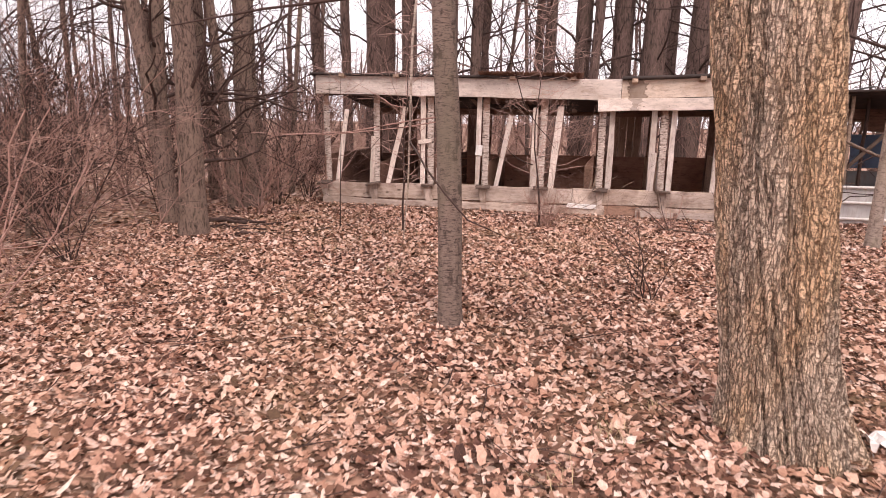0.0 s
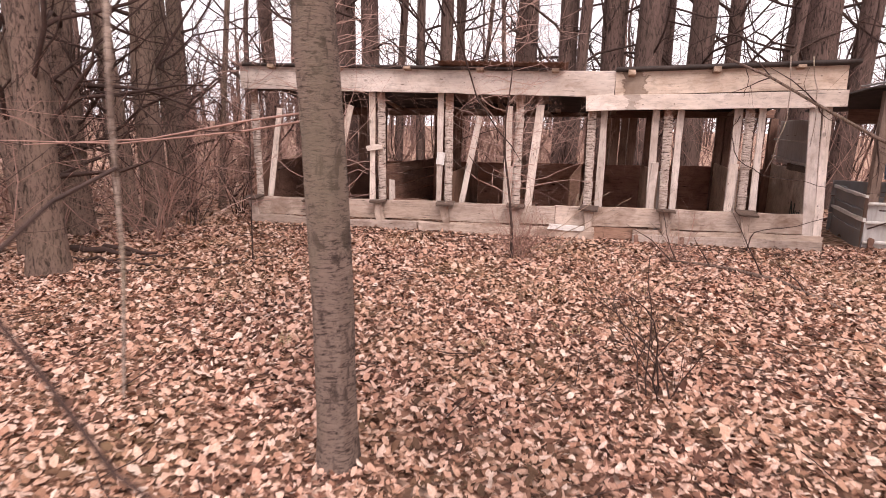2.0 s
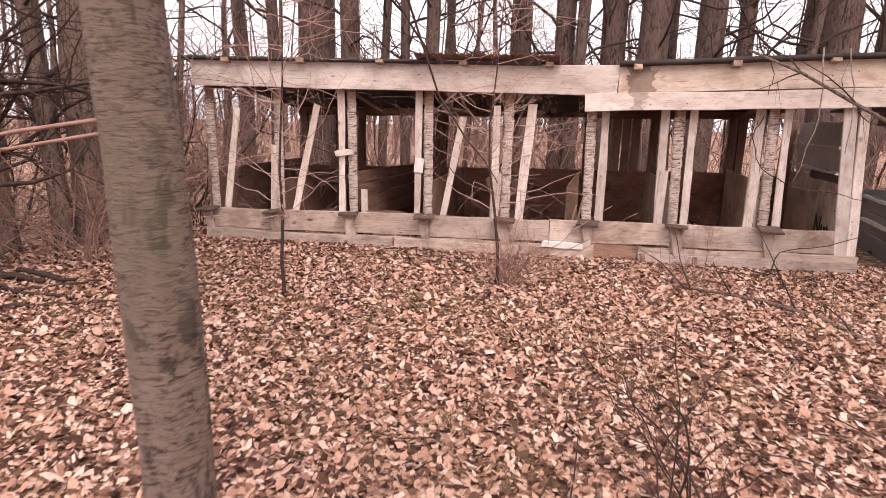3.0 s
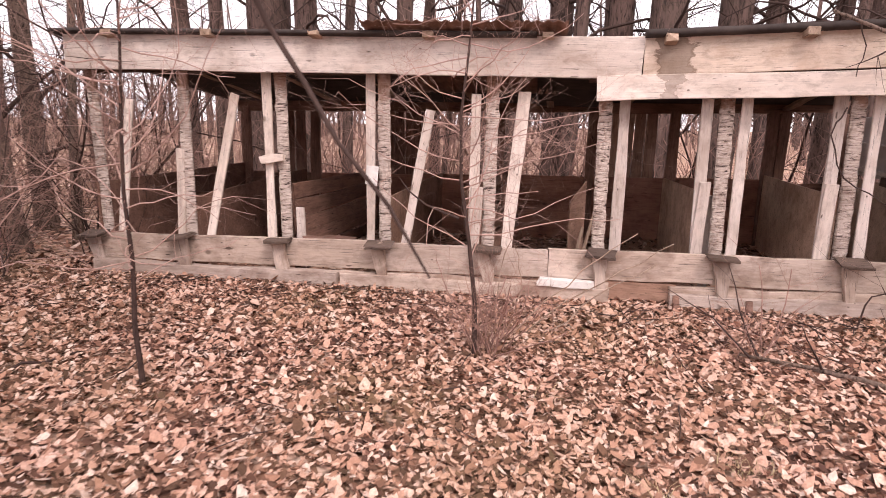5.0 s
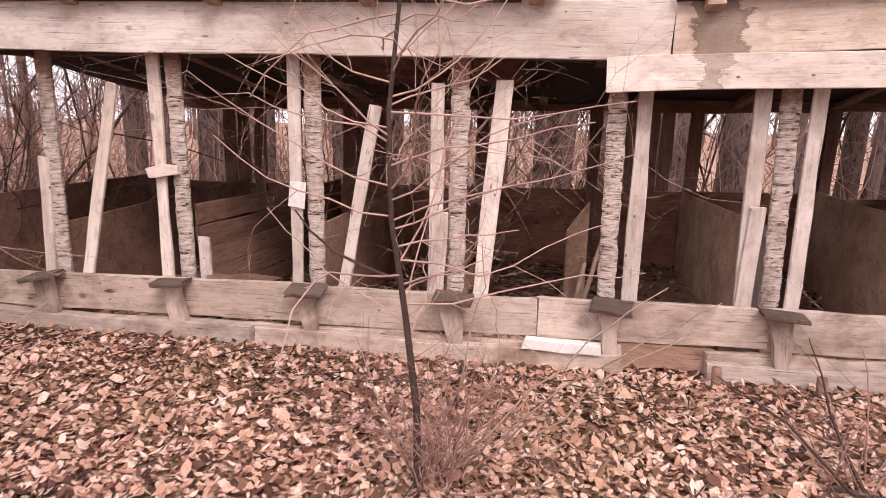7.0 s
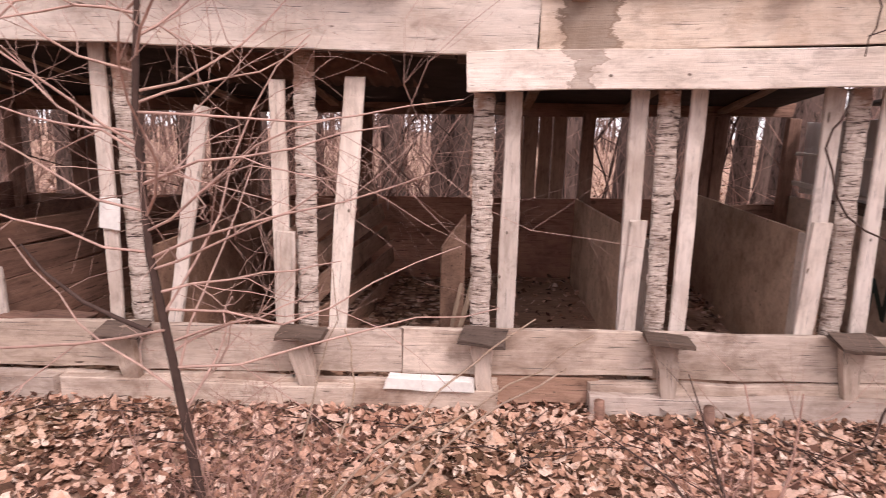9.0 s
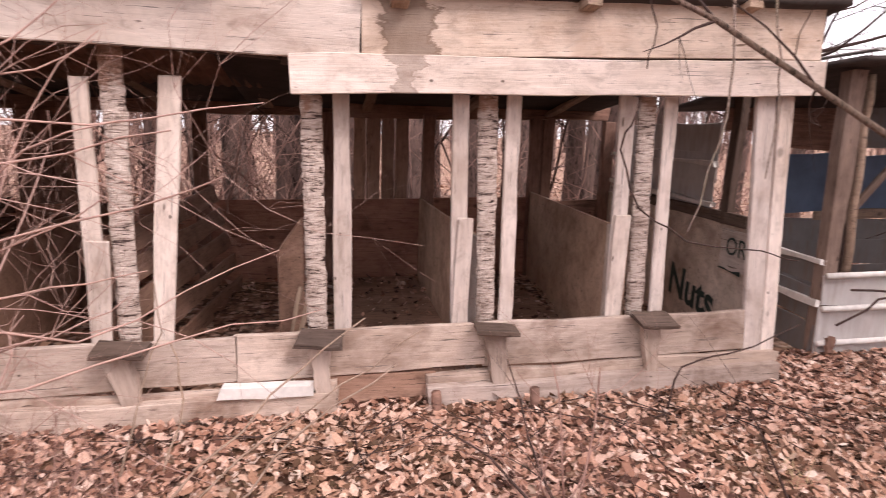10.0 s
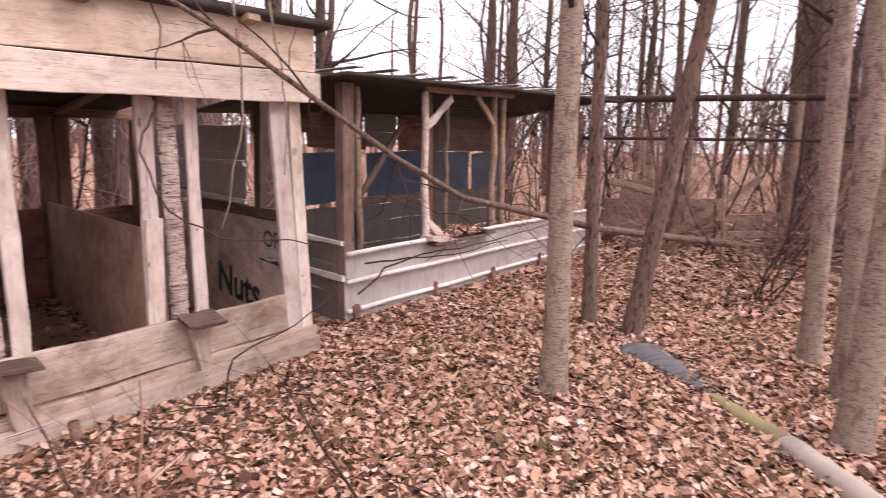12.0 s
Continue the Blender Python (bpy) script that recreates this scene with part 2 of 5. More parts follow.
MAT_PLYPALE = wood("pale plywood", (0.66, 0.49, 0.385), (0.54, 0.39, 0.30), (0.32, 0.20, 0.14), 0.8)
MAT_GREYPOST = wood("grey-brown old timber", (0.25, 0.185, 0.158), (0.14, 0.10, 0.085), (0.08, 0.056, 0.047), 0.5)
MAT_POLE = wood("peeled pole", (0.42, 0.32, 0.25), (0.27, 0.19, 0.145), (0.16, 0.11, 0.08), 0.5)
MAT_SHELF = wood("very dark timber", (0.15, 0.11, 0.092), (0.085, 0.06, 0.05), (0.06, 0.042, 0.035), 0.5)
MAT_SLAB = log_slab("slab wood with bark")
MAT_BIGBARK = chunky_bark("thick furrowed bark", (0.72, 0.55, 0.425), (0.14, 0.075, 0.05), (1.14, 0.97, 0.76))
MAT_BARK = bark("grey brown bark", (0.20, 0.135, 0.108), (0.03, 0.019, 0.016), (0.20, 0.165, 0.11), 0.3, 34, 0.02, 0.3)
MAT_BARKFAR = bark("far bark", (0.15, 0.095, 0.08), (0.028, 0.018, 0.016), (0.15, 0.11, 0.085), 0.22, 20, 0.03, 0.3)
MAT_SMOOTH = wrinkled_bark("smooth grey bark", (0.38, 0.295, 0.245), (0.17, 0.122, 0.10), (0.31, 0.27, 0.17))
MAT_SLENDER = wrinkled_bark("wrinkled grey-brown bark", (0.215, 0.155, 0.127), (0.05, 0.033, 0.028), (0.165, 0.135, 0.095))
MAT_TWIG = plain("twig", (0.068, 0.041, 0.034), 0.95, 0, 0.35, 20)
MAT_REDTWIG = plain("reddish twig", (0.36, 0.21, 0.17), 0.75, 0, 0.3, 20)
MAT_PALETWIG = plain("pale reddish twig", (0.47, 0.30, 0.25), 0.7, 0, 0.3, 20)
MAT_ROOF = plain("tar paper", (0.065, 0.05, 0.045), 0.9, 0, 0.4, 6)
MAT_RUST = plain("rusted corrugated sheet", (0.22, 0.12, 0.085), 0.8, 0.2, 0.4, 6)
MAT_METAL = metal_sheet("grey painted sheet", (0.66, 0.63, 0.61), 0.35)
MAT_DULL = metal_sheet("dull galvanised sheet", (0.26, 0.25, 0.25), 0.4)
MAT_WHITE = plain("chalky white", (0.78, 0.73, 0.69), 0.8, 0, 0.22, 14)
MAT_BLUE = plain("faded blue panel", (0.125, 0.17, 0.255), 0.7, 0, 0.3, 3)
MAT_WIRE = plain("galvanised wire", (0.12, 0.105, 0.10), 0.5, 0.6, 0.2, 30)
MAT_BLACK = plain("dark grey fabric", (0.14, 0.135, 0.14), 0.55, 0, 0.3, 8)
MAT_INK = plain("dark paint", (0.035, 0.05, 0.045), 0.7, 0, 0.2, 20)
MAT_PALEPIPE = plain("bleached grey pipe plastic", (0.42, 0.36, 0.31), 0.7, 0, 0.25, 5)
MAT_PIPE = plain("weathered mossy pipe", (0.30, 0.25, 0.13), 0.8, 0, 0.4, 3)
MAT_LEAF = leaf_material("fallen leaf")
MAT_LITTER = litter_material("leaf litter")
MAT_GRASS = plain("dry grass", (0.50, 0.38, 0.22), 0.85, 0, 0.25, 30)


# ---- mesh helpers ----
class Acc:
    """Gathers vertices and faces of one mesh."""

    def __init__(self):
        self.v, self.f = [], []

    def grid(self, rings, closed=True, caps=True):
        base, n = len(self.v), len(rings[0])
        for r in rings:
            self.v.extend(r)
        for i in range(len(rings) - 1):
            for j in range(n if closed else n - 1):
                k = (j + 1) % n
                a = base + i * n
                self.f.append((a + j, a + k, a + n + k, a + n + j))
        if caps:
            self.f.append(tuple(base + j for j in reversed(range(n))))
            self.f.append(tuple(base + (len(rings) - 1) * n + j for j in range(n)))

    def tube(self, pts, radii, sides=5, caps=False):
        pts = np.asarray(pts, float)
        d = np.gradient(pts, axis=0)
        d /= np.linalg.norm(d, axis=1)[:, None] + 1e-9
        ref = np.array([0.31, 0.95, 0.0]) if abs(d[0][1]) < 0.9 else np.array([1.0, 0, 0.1])
        a = np.cross(d, ref)
        a /= np.linalg.norm(a, axis=1)[:, None] + 1e-9
        b = np.cross(d, a)
        ang = np.arange(sides) * 2 * np.pi / sides
        rings = []
        for p, u, w, r in zip(pts, a, b, radii):
            ring = p + r * (np.cos(ang)[:, None] * u + np.sin(ang)[:, None] * w)
            rings.append([tuple(q) for q in ring])
        self.grid(rings, True, caps)

    def box(self, m, sx, sy, sz):
        base = len(self.v)
        for x in (-0.5, 0.5):
            for y in (-0.5, 0.5):
                for z in (-0.5, 0.5):
                    self.v.append(tuple(m @ Vector((x * sx, y * sy, z * sz))))
        for q in ((0, 1, 3, 2), (4, 6, 7, 5), (0, 4, 5, 1), (2, 3, 7, 6), (0, 2, 6, 4), (1, 5, 7, 3)):
            self.f.append(tuple(base + i for i in q))

    def mesh(self, name, material, smooth=True):
        me = bpy.data.meshes.new(name)
        me.from_pydata(self.v, [], self.f)
        me.materials.append(material)
        if smooth:
            me.polygons.foreach_set("use_smooth", [True] * len(me.polygons))
        me.update()
        return me


def thing(name, at, label, category, group="", kind=""):
    ob = new(name)
    ob.location = at
    return tagged(ob, label, category, group, kind)


def hang(ob, parent, m=None):
    """Makes ob, at world pose m, a part of parent."""
    ob.parent = parent
    ob.matrix_parent_inverse = parent.matrix_basis.inverted()
    if m is not None:
        ob.matrix_basis = m
    return ob


def part(name, acc, material, parent, label="", m=None, smooth=True):
    ob = new(name, acc.mesh(name, material, smooth))
    hang(ob, parent, m if m is not None else Matrix())
    return tagged(ob, label)


rng = random.Random(7)


def gz(x, y):
    """Height of the ground."""
    s = min(1.0, max(0.0, (y - 2.0) / 8.0))
    return 0.1 * s * s * (3 - 2 * s) + 0.035 * noise.noise(Vector((x * 0.35, y * 0.35, 3.1))) * min(1, abs(y - 9.7) / 2)


def plank_mesh(length, width, thick, material, seed, wear=0.006, bow=0.0, steps=None, taper=1.0):
    """A board along x, thickness in y and width in z, with eased, worn edges and uneven ends."""
    r = random.Random(seed)
    n = steps or max(4, int(length / 0.22))
    e = min(0.004, thick * 0.3)
    w, t = width / 2, thick / 2
    prof = [(-t + e, -w), (t - e, -w), (t, -w + e), (t, w - e), (t - e, w), (-t + e, w), (-t, w - e), (-t, -w + e)]
    acc, rings = Acc(), []
    lo = hi = 0.0
    for i in range(n + 1):
        s = i / n
        x = (s - 0.5) * length
        lo, hi = lo * 0.6 + r.gauss(0, wear), hi * 0.6 + r.gauss(0, wear)
        side = bow * math.sin(math.pi * s) + r.gauss(0, wear * 0.3)
        ring = []
        for y, z in prof:
            end = r.gauss(0, wear * 1.6) if i in (0, n) else 0
            ring.append((x + end, y + side, z * (taper + (1 - taper) * s) + (hi if z > 0 else lo)))
        rings.append(ring)
    acc.grid(rings)
    return acc.mesh("board", material, False)


def along(a, b, face=(0, -1, 0)):
    """Pose whose x runs from a to b and whose y points away from the given facing."""
    a, b = Vector(a), Vector(b)
    x = (b - a).normalized()
    y = -Vector(face)
    z = x.cross(y).normalized()
    y = z.cross(x)
    m = Matrix((x, y, z)).transposed().to_4x4()
    return Matrix.Translation((a + b) / 2) @ m


def board(name, parent, a, b, width, thick, material, label="", face=(0, -1, 0), wear=0.006, bow=0.0, taper=1.0):
    length = (Vector(b) - Vector(a)).length
    ob = new(name, plank_mesh(length, width, thick, material, rng.random(), wear, bow, None, taper))
    hang(ob, parent, along(a, b, face))
    return tagged(ob, label)


def slab_post(name, parent, a, b, width, material, label=""):
    """A split log with its round, barky side to the front."""
    r = random.Random(rng.random())
    length = (Vector(b) - Vector(a)).length
    acc, rings, n = Acc(), [], 40
    for i in range(n + 1):
        x = (i / n - 0.5) * length
        ring = []
        for k in range(11):
            ang = math.pi * k / 10
            rr = width / 2 * (1 + r.gauss(0, 0.07))
            ring.append((x + r.gauss(0, 0.003), -0.55 * rr * math.sin(ang), rr * math.cos(ang)))
        ring.append((x, 0.02, -width * 0.45))
        ring.append((x, 0.02, width * 0.45))
        rings.append(ring)
    acc.grid(rings)
    ob = new(name, acc.mesh(name, material, False))
    hang(ob, parent, along(a, b))
    return tagged(ob, label)


# ---- ground ----
def steps_out(lo, hi, fine, far):
    xs = [lo + (hi - lo) * i / round((hi - lo) / fine) for i in range(round((hi - lo) / fine) + 1)]
    d, out = fine, []
    x = hi
    while x < far:
        d *= 1.25
        x += d
        out.append(x)
    d, back = fine, []
    x = lo
    while x > -far:
        d *= 1.25
        x -= d
        back.append(x)
    return back[::-1] + xs + out


ground_acc = Acc()
gx, gy = steps_out(-9, 14, 0.25, 900), steps_out(-3, 18, 0.25, 900)
ground_acc.grid([[(x, y, gz(x, y) - 0.012) for x in gx] for y in gy], False, False)
ground = new("ground", ground_acc.mesh("ground", MAT_LITTER))
tagged(ground, "forest floor of packed brown fallen leaves", "ground", kind="structure")


def scatter_leaves(name, label, count, place, seed, small=0.012, large=0.025):
    """Loose curled leaves, each its own island folded along its rib."""
    r, g = random.Random(seed), np.random.default_rng(seed)
    at = np.array([place(r) for _ in range(count)])
    size = np.where(g.random(count) < 0.88, g.uniform(small, large, count), g.uniform(large, large * 1.5, count))
    a, curl, wide = g.uniform(0, 6.283, count), g.uniform(-0.1, 0.95, count), g.uniform(0.42, 0.85, count)
    tilt, lean, fold = g.normal(0, 0.42, count), g.normal(0, 0.42, count), g.uniform(-0.1, 0.7, count)
    v = np.zeros((count, 6, 3))
    for k, (u, w) in enumerate(((1, 0), (0.4, 0.85), (-0.5, 0.9), (-1, 0), (-0.45, -0.9), (0.35, -0.8))):
        px = (u + g.normal(0, 0.13, count)) * size
        py = (w * wide + g.normal(0, 0.13, count)) * size
        pz = curl * size * (0.55 * u * u) + fold * np.abs(py) + px * tilt + py * lean
        v[:, k, 0] = at[:, 0] + px * np.cos(a) - py * np.sin(a)
        v[:, k, 1] = at[:, 1] + px * np.sin(a) + py * np.cos(a)
        v[:, k, 2] = at[:, 2] + 0.006 + np.maximum(-0.008, pz)
    halves = np.array([(0, 1, 2, 3), (3, 4, 5, 0)])
    faces = (np.arange(count)[:, None, None] * 6 + halves[None]).reshape(-1)
    me = bpy.data.meshes.new(name)
    me.vertices.add(count * 6)
    me.vertices.foreach_set("co", v.reshape(-1))
    me.loops.add(count * 8)
    me.loops.foreach_set("vertex_index", faces.astype(np.int32))
    me.polygons.add(count * 2)
    me.polygons.foreach_set("loop_start", np.arange(count * 2, dtype=np.int32) * 4)
    me.materials.append(MAT_LEAF)
    me.update(calc_edges=True)
    return tagged(new(name, me), label, "leaves", kind="stuff")


def yard(r):
    while True:
        u = r.random()
        x, y = r.uniform(-5.5, 6.5), 0.4 + 9.6 * r.random() ** 0.85
        if r.random() < 0.25:
            x, y = r.uniform(2.5, 9.5), r.uniform(5.0, 10.0)
        if y < 9.66 or x > 3.4 or x < -4.15:
            return x, y, gz(x, y) + (0.012 * r.random() if u > 0.3 else 0.03 * r.random())


def outskirts(r):
    a, d = r.uniform(0, 6.283), r.uniform(6, 19)
    x, y = 0.5 + d * math.cos(a), 6 + d * math.sin(a)
    return x, y, gz(x, y) + 0.02 * r.random()


def ground_point(x, y):
    return x, y, gz(x, y) + 0.02


def indoors(r):
    x, y = r.uniform(-3.9, 3.3), r.uniform(9.8, 12.4)
    return x, y, gz(x, y) + 0.02 + 0.03 * r.random()


scatter_leaves("fallen_leaves", "dry tan and brown fallen leaves covering the yard", 300000, yard, 1)
scatter_leaves("fallen_leaves", "scattered brown leaves on the woodland floor", 32000, outskirts, 2, 0.025, 0.05)
scatter_leaves("fallen_leaves", "pale brown leaves under the trees past the pens", 16000, lambda r: ground_point(r.uniform(8.5, 17), r.uniform(2.5, 11)), 4, 0.03, 0.05)
scatter_leaves("fallen_leaves", "brown leaves blown onto the shed floor", 3200, indoors, 3)

# ---- the stall shed ----
FY = 9.63


def sill_z(x):
    return 0.5 + 0.0115 * (x + 1.0)


shed = thing("stall_shed", (0, 9.7, 0.08), "derelict grey wooden stall shed with open bays and sagging roof", "shed")
W = "weathered grey board"
board("fascia_board", shed, (-4.07, FY - 0.02, 2.085), (0.818, FY - 0.02, 2.035), 0.305, 0.03, MAT_BOARD, "long weathered grey fascia board", wear=0.003)
board("fascia_board", shed, (0.826, FY - 0.02, 2.05), (3.37, FY - 0.02, 2.155), 0.30, 0.03, MAT_WET, "water-stained fascia board", wear=0.003)
board("fascia_board", shed, (0.50, FY - 0.045, 1.797), (3.40, FY - 0.045, 1.905), 0.185, 0.028, MAT_WETLOW, "lower fascia board with nail marks", wear=0.003)
# knee wall
for a, b in ((-3.95, -1.2), (-1.195, 0.2), (0.205, 1.5), (1.505, 3.34)):
    board("sill_board", shed, (a, FY + 0.03, sill_z(a) - 0.12), (b, FY + 0.03, sill_z(b) - 0.12), 0.245, 0.04, MAT_SILL, "wide weathered sill board", wear=0.0045)
# Plank set into the skirting gap; its dark tone paints the recess's shade.
board("sill_board", shed, (0.66, FY + 0.035, 0.20), (1.22, FY + 0.035, 0.20), 0.15, 0.03, MAT_PLY, "rotten plank, dark for the recess, behind a skirting gap")
for a, b in ((-3.97, -1.6), (-1.59, 0.70), (1.18, 3.36)):
    board("sill_board", shed, (a, FY + 0.012, sill_z(a) - 0.336), (b, FY + 0.004, sill_z(b) - 0.332), 0.145, 0.045, MAT_SILL, "low weathered skirting plank")
    board("foundation_beam", shed, (a, FY - 0.02, 0.125), (b, FY - 0.02, 0.14), 0.18, 0.10, MAT_SILL, "half-sunk foundation beam")
# slab posts with the bark on: foot x, head x
for a, b in ((-3.93, -3.97), (-3.07, -3.07), (-2.134, -2.154), (-1.222, -1.234), (-0.318, -0.316), (0.602, 0.588), (1.532, 1.503), (2.46, 2.432)):
    top = 1.93 if b < 0.5 else 1.715 + 0.034 * (b - 0.5)
    slab_post("post", shed, (a, 9.76, sill_z(a) - 0.05), (b, 9.76, top), 0.105, MAT_SLAB, "split log post with flaky pale bark")
# thin planks: foot x, head x, head z, width
for a, b, top, w in ((-3.78, -3.585, 1.68, 0.08), (-3.16, -3.12, 1.25, 0.075), (-2.885, -2.566, 1.735, 0.08), (-2.265, -2.27, 1.92, 0.085), (-1.988, -1.995, 0.76, 0.075),
                     (-1.347, -1.343, 1.92, 0.075), (-1.055, -0.825, 1.625, 0.08), (-0.445, -0.448, 1.76, 0.085), (-0.16, -0.06, 1.778, 0.10), (0.74, 0.732, 1.73, 0.09),
                     (1.37, 1.352, 1.745, 0.085), (1.643, 1.638, 1.755, 0.08), (2.293, 2.292, 1.775, 0.085), (2.583, 2.563, 1.785, 0.08)):
    board("plank", shed, (a, 9.735, sill_z(a) - 0.1), (b, 9.735, top), w, 0.024, MAT_PLANK, "pale weathered upright plank", wear=0.003)
for a, b, w in ((3.222, 3.10, 0.12), (3.322, 3.235, 0.09)):
    board("corner_board", shed, (a, FY + 0.025, 0.12), (b, FY + 0.025, 1.82), w, 0.03, MAT_BOARD, "weathered corner board", wear=0.003)
# doubled lower halves of some planks
for x, lo, hi in ((1.375, 0.45, 1.10), (2.297, 0.45, 1.12), (-0.43, 0.45, 1.0)):
    board("plank", shed, (x - 0.005, 9.712, lo), (x + 0.012, 9.712, hi), 0.095, 0.02, MAT_PLANK, "pale weathered upright plank", wear=0.003)
board("cleat", shed, (-2.33, 9.70, 1.17), (-2.12, 9.70, 1.205), 0.055, 0.03, MAT_PLANK, "short nailed cleat")
# small feeding shelves on the sill, each with its bracket
for x, tip in ((-3.93, 0.06), (-3.07, 0.16), (-2.134, 0.05), (-1.222, 0.02), (-0.30, -0.06), (0.615, -0.03), (1.545, -0.02), (2.475, -0.04)):
    z = sill_z(x)
    m = Matrix.Translation((x, FY - 0.075, z + 0.0)) @ pose(0, 0, 0, 10 + rng.gauss(0, 6), -math.degrees(tip), rng.gauss(0, 4))
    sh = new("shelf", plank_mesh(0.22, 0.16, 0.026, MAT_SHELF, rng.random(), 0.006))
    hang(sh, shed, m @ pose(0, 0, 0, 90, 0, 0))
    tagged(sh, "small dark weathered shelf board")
    board("bracket", sh, (x + 0.03, FY - 0.035, z - 0.33), (x + rng.gauss(-0.01, 0.02), FY - 0.045, z - 0.01), 0.135, 0.05, MAT_SILL, "tapered bracket under the shelf", taper=0.6)
# roof: two sheets with a sunken stretch between
def roof_sheet(name, x0, x1, zf0, zf1, zb, material, label, y0=9.53, y1=12.75, ribs=0.0, thick=0.03):
    acc, rings = Acc(), []
    n = max(8, int((x1 - x0) / (0.02 if ribs else 0.12)))
    for i in range(n + 1):
        s = i / n
        x = x0 + (x1 - x0) * s
        wave = ribs * math.sin(x * 2 * math.pi / 0.076) if ribs else 0.008 * noise.noise(Vector((x * 3, 1, 0)))
        ring = []
        for k in range(7):
            u = k / 6
            ring.append((x, y0 + (y1 - y0) * u, (zf0 + (zf1 - zf0) * s) * (1 - u) + zb * u + wave - 0.04 * math.sin(math.pi * u)))
        rings.append(ring + [(a, b, c - thick) for a, b, c in reversed(ring)])
    acc.grid(rings)
    return part(name, acc, material, shed, label)


roof_west = roof_sheet("roof", -4.15, 0.02, 2.262, 2.215, 1.80, MAT_ROOF, "black tar-paper roof with a torn edge")
roof_sheet("roof", 0.03, 0.80, 2.12, 2.05, 1.78, MAT_ROOF, "sunken stretch of dark roof", 9.67)
roof_east = roof_sheet("roof", 0.82, 3.47, 2.225, 2.335, 1.84, MAT_ROOF, "black tar-paper roof, lifted at its edge", thick=0.045)
roof_sheet("roof_sheet", -1.35, 0.25, 2.285, 2.27, 1.86, MAT_RUST, "rusty corrugated roof sheet", 9.42, 11.4, 0.009, 0.004)
for x in (-3.6, -2.68, -1.75, -0.82, 0.1, 1.0, 1.95, 2.85):
    zf = 2.22 - 0.01 * x if x < 0.5 else 2.19 + 0.042 * (x - 0.8)
    board("rafter", roof_west if x < 0.5 else roof_east, (x, 9.50, zf - 0.028), (x + 0.1, 12.7, 1.74), 0.045, 0.085, MAT_POLE, "brown roof rafter", face=(-1, 0, 0))
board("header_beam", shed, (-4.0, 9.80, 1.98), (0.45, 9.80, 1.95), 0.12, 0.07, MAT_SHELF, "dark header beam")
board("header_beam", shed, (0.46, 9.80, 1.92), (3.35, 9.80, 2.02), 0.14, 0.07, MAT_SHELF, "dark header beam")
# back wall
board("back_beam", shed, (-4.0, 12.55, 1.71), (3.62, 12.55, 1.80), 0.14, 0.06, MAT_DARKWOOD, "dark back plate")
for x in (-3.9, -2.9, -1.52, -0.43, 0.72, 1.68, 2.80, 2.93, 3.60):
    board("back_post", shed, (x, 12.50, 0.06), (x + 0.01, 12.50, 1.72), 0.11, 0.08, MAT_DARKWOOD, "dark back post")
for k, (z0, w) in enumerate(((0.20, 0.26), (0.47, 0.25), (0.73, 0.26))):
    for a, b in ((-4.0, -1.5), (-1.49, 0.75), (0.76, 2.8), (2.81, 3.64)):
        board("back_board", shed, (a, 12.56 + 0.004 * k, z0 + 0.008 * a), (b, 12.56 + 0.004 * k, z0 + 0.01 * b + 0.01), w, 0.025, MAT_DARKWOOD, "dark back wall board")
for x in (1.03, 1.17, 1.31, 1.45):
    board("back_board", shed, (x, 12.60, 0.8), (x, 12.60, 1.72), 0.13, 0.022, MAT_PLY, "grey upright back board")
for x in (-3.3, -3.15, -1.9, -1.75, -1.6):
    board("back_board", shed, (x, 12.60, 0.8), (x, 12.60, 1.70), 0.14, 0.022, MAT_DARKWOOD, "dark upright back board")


def panel(name, p, q, h0, h1, foot, thick, material, label, seed=0):
    """A sheet standing on edge from p to q, its top falling from h0 to h1."""
    acc, rings = Acc(), []
    p, q = Vector((*p, 0)), Vector((*q, 0))
    d = (q - p).normalized()
    nrm = Vector((-d.y, d.x, 0)) * thick / 2
    for i in range(9):
        s = i / 8
        c = p.lerp(q, s) + nrm * 0.6 * math.sin(3 * s + seed) * math.sin(math.pi * s)
        top = h0 + (h1 - h0) * s
        rings.append([tuple(c - nrm + Vector((0, 0, foot))), tuple(c + nrm + Vector((0, 0, foot))), tuple(c + nrm + Vector((0, 0, top))), tuple(c - nrm + Vector((0, 0, top)))])
    acc.grid(rings)
    ob = new(name, acc.mesh(name, material, False))
    hang(ob, shed, Matrix())
    return tagged(ob, label)


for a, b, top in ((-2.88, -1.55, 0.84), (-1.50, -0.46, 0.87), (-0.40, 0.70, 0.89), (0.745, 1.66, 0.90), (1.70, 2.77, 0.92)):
    panel("back_sheet", (a, 12.525), (b, 12.525), top, top + 0.01, 0.06, 0.012, MAT_PLYRED, "red-brown plywood back sheet", a)
# Separate pale sheets added to draw the rain-bleached front strips of two partitions.
for p, q, top in (((2.383, 9.79), (2.425, 10.09), 1.025), ((1.492, 9.79), (1.503, 10.02), 0.985)):
    panel("partition_edge", p, q, top, top - 0.01, 0.06, 0.016, MAT_BOARD, "added pale sheet for a partition's bleached front edge")
for a, b in ((0.66, 1.48), (1.56, 2.42)):
    m = Matrix.Translation(((a + b) / 2 + 0.08, 11.2, 0.115))
    acc = Acc()
    acc.box(m, b - a, 2.5, 0.03)
    part("stall_floor", acc, MAT_PLY, shed, "worn plywood stall floor", smooth=False)
panel("partition", (1.51, 9.80), (1.62, 12.46), 0.98, 0.92, 0.06, 0.02, MAT_PLYPALE, "stained plywood stall partition")
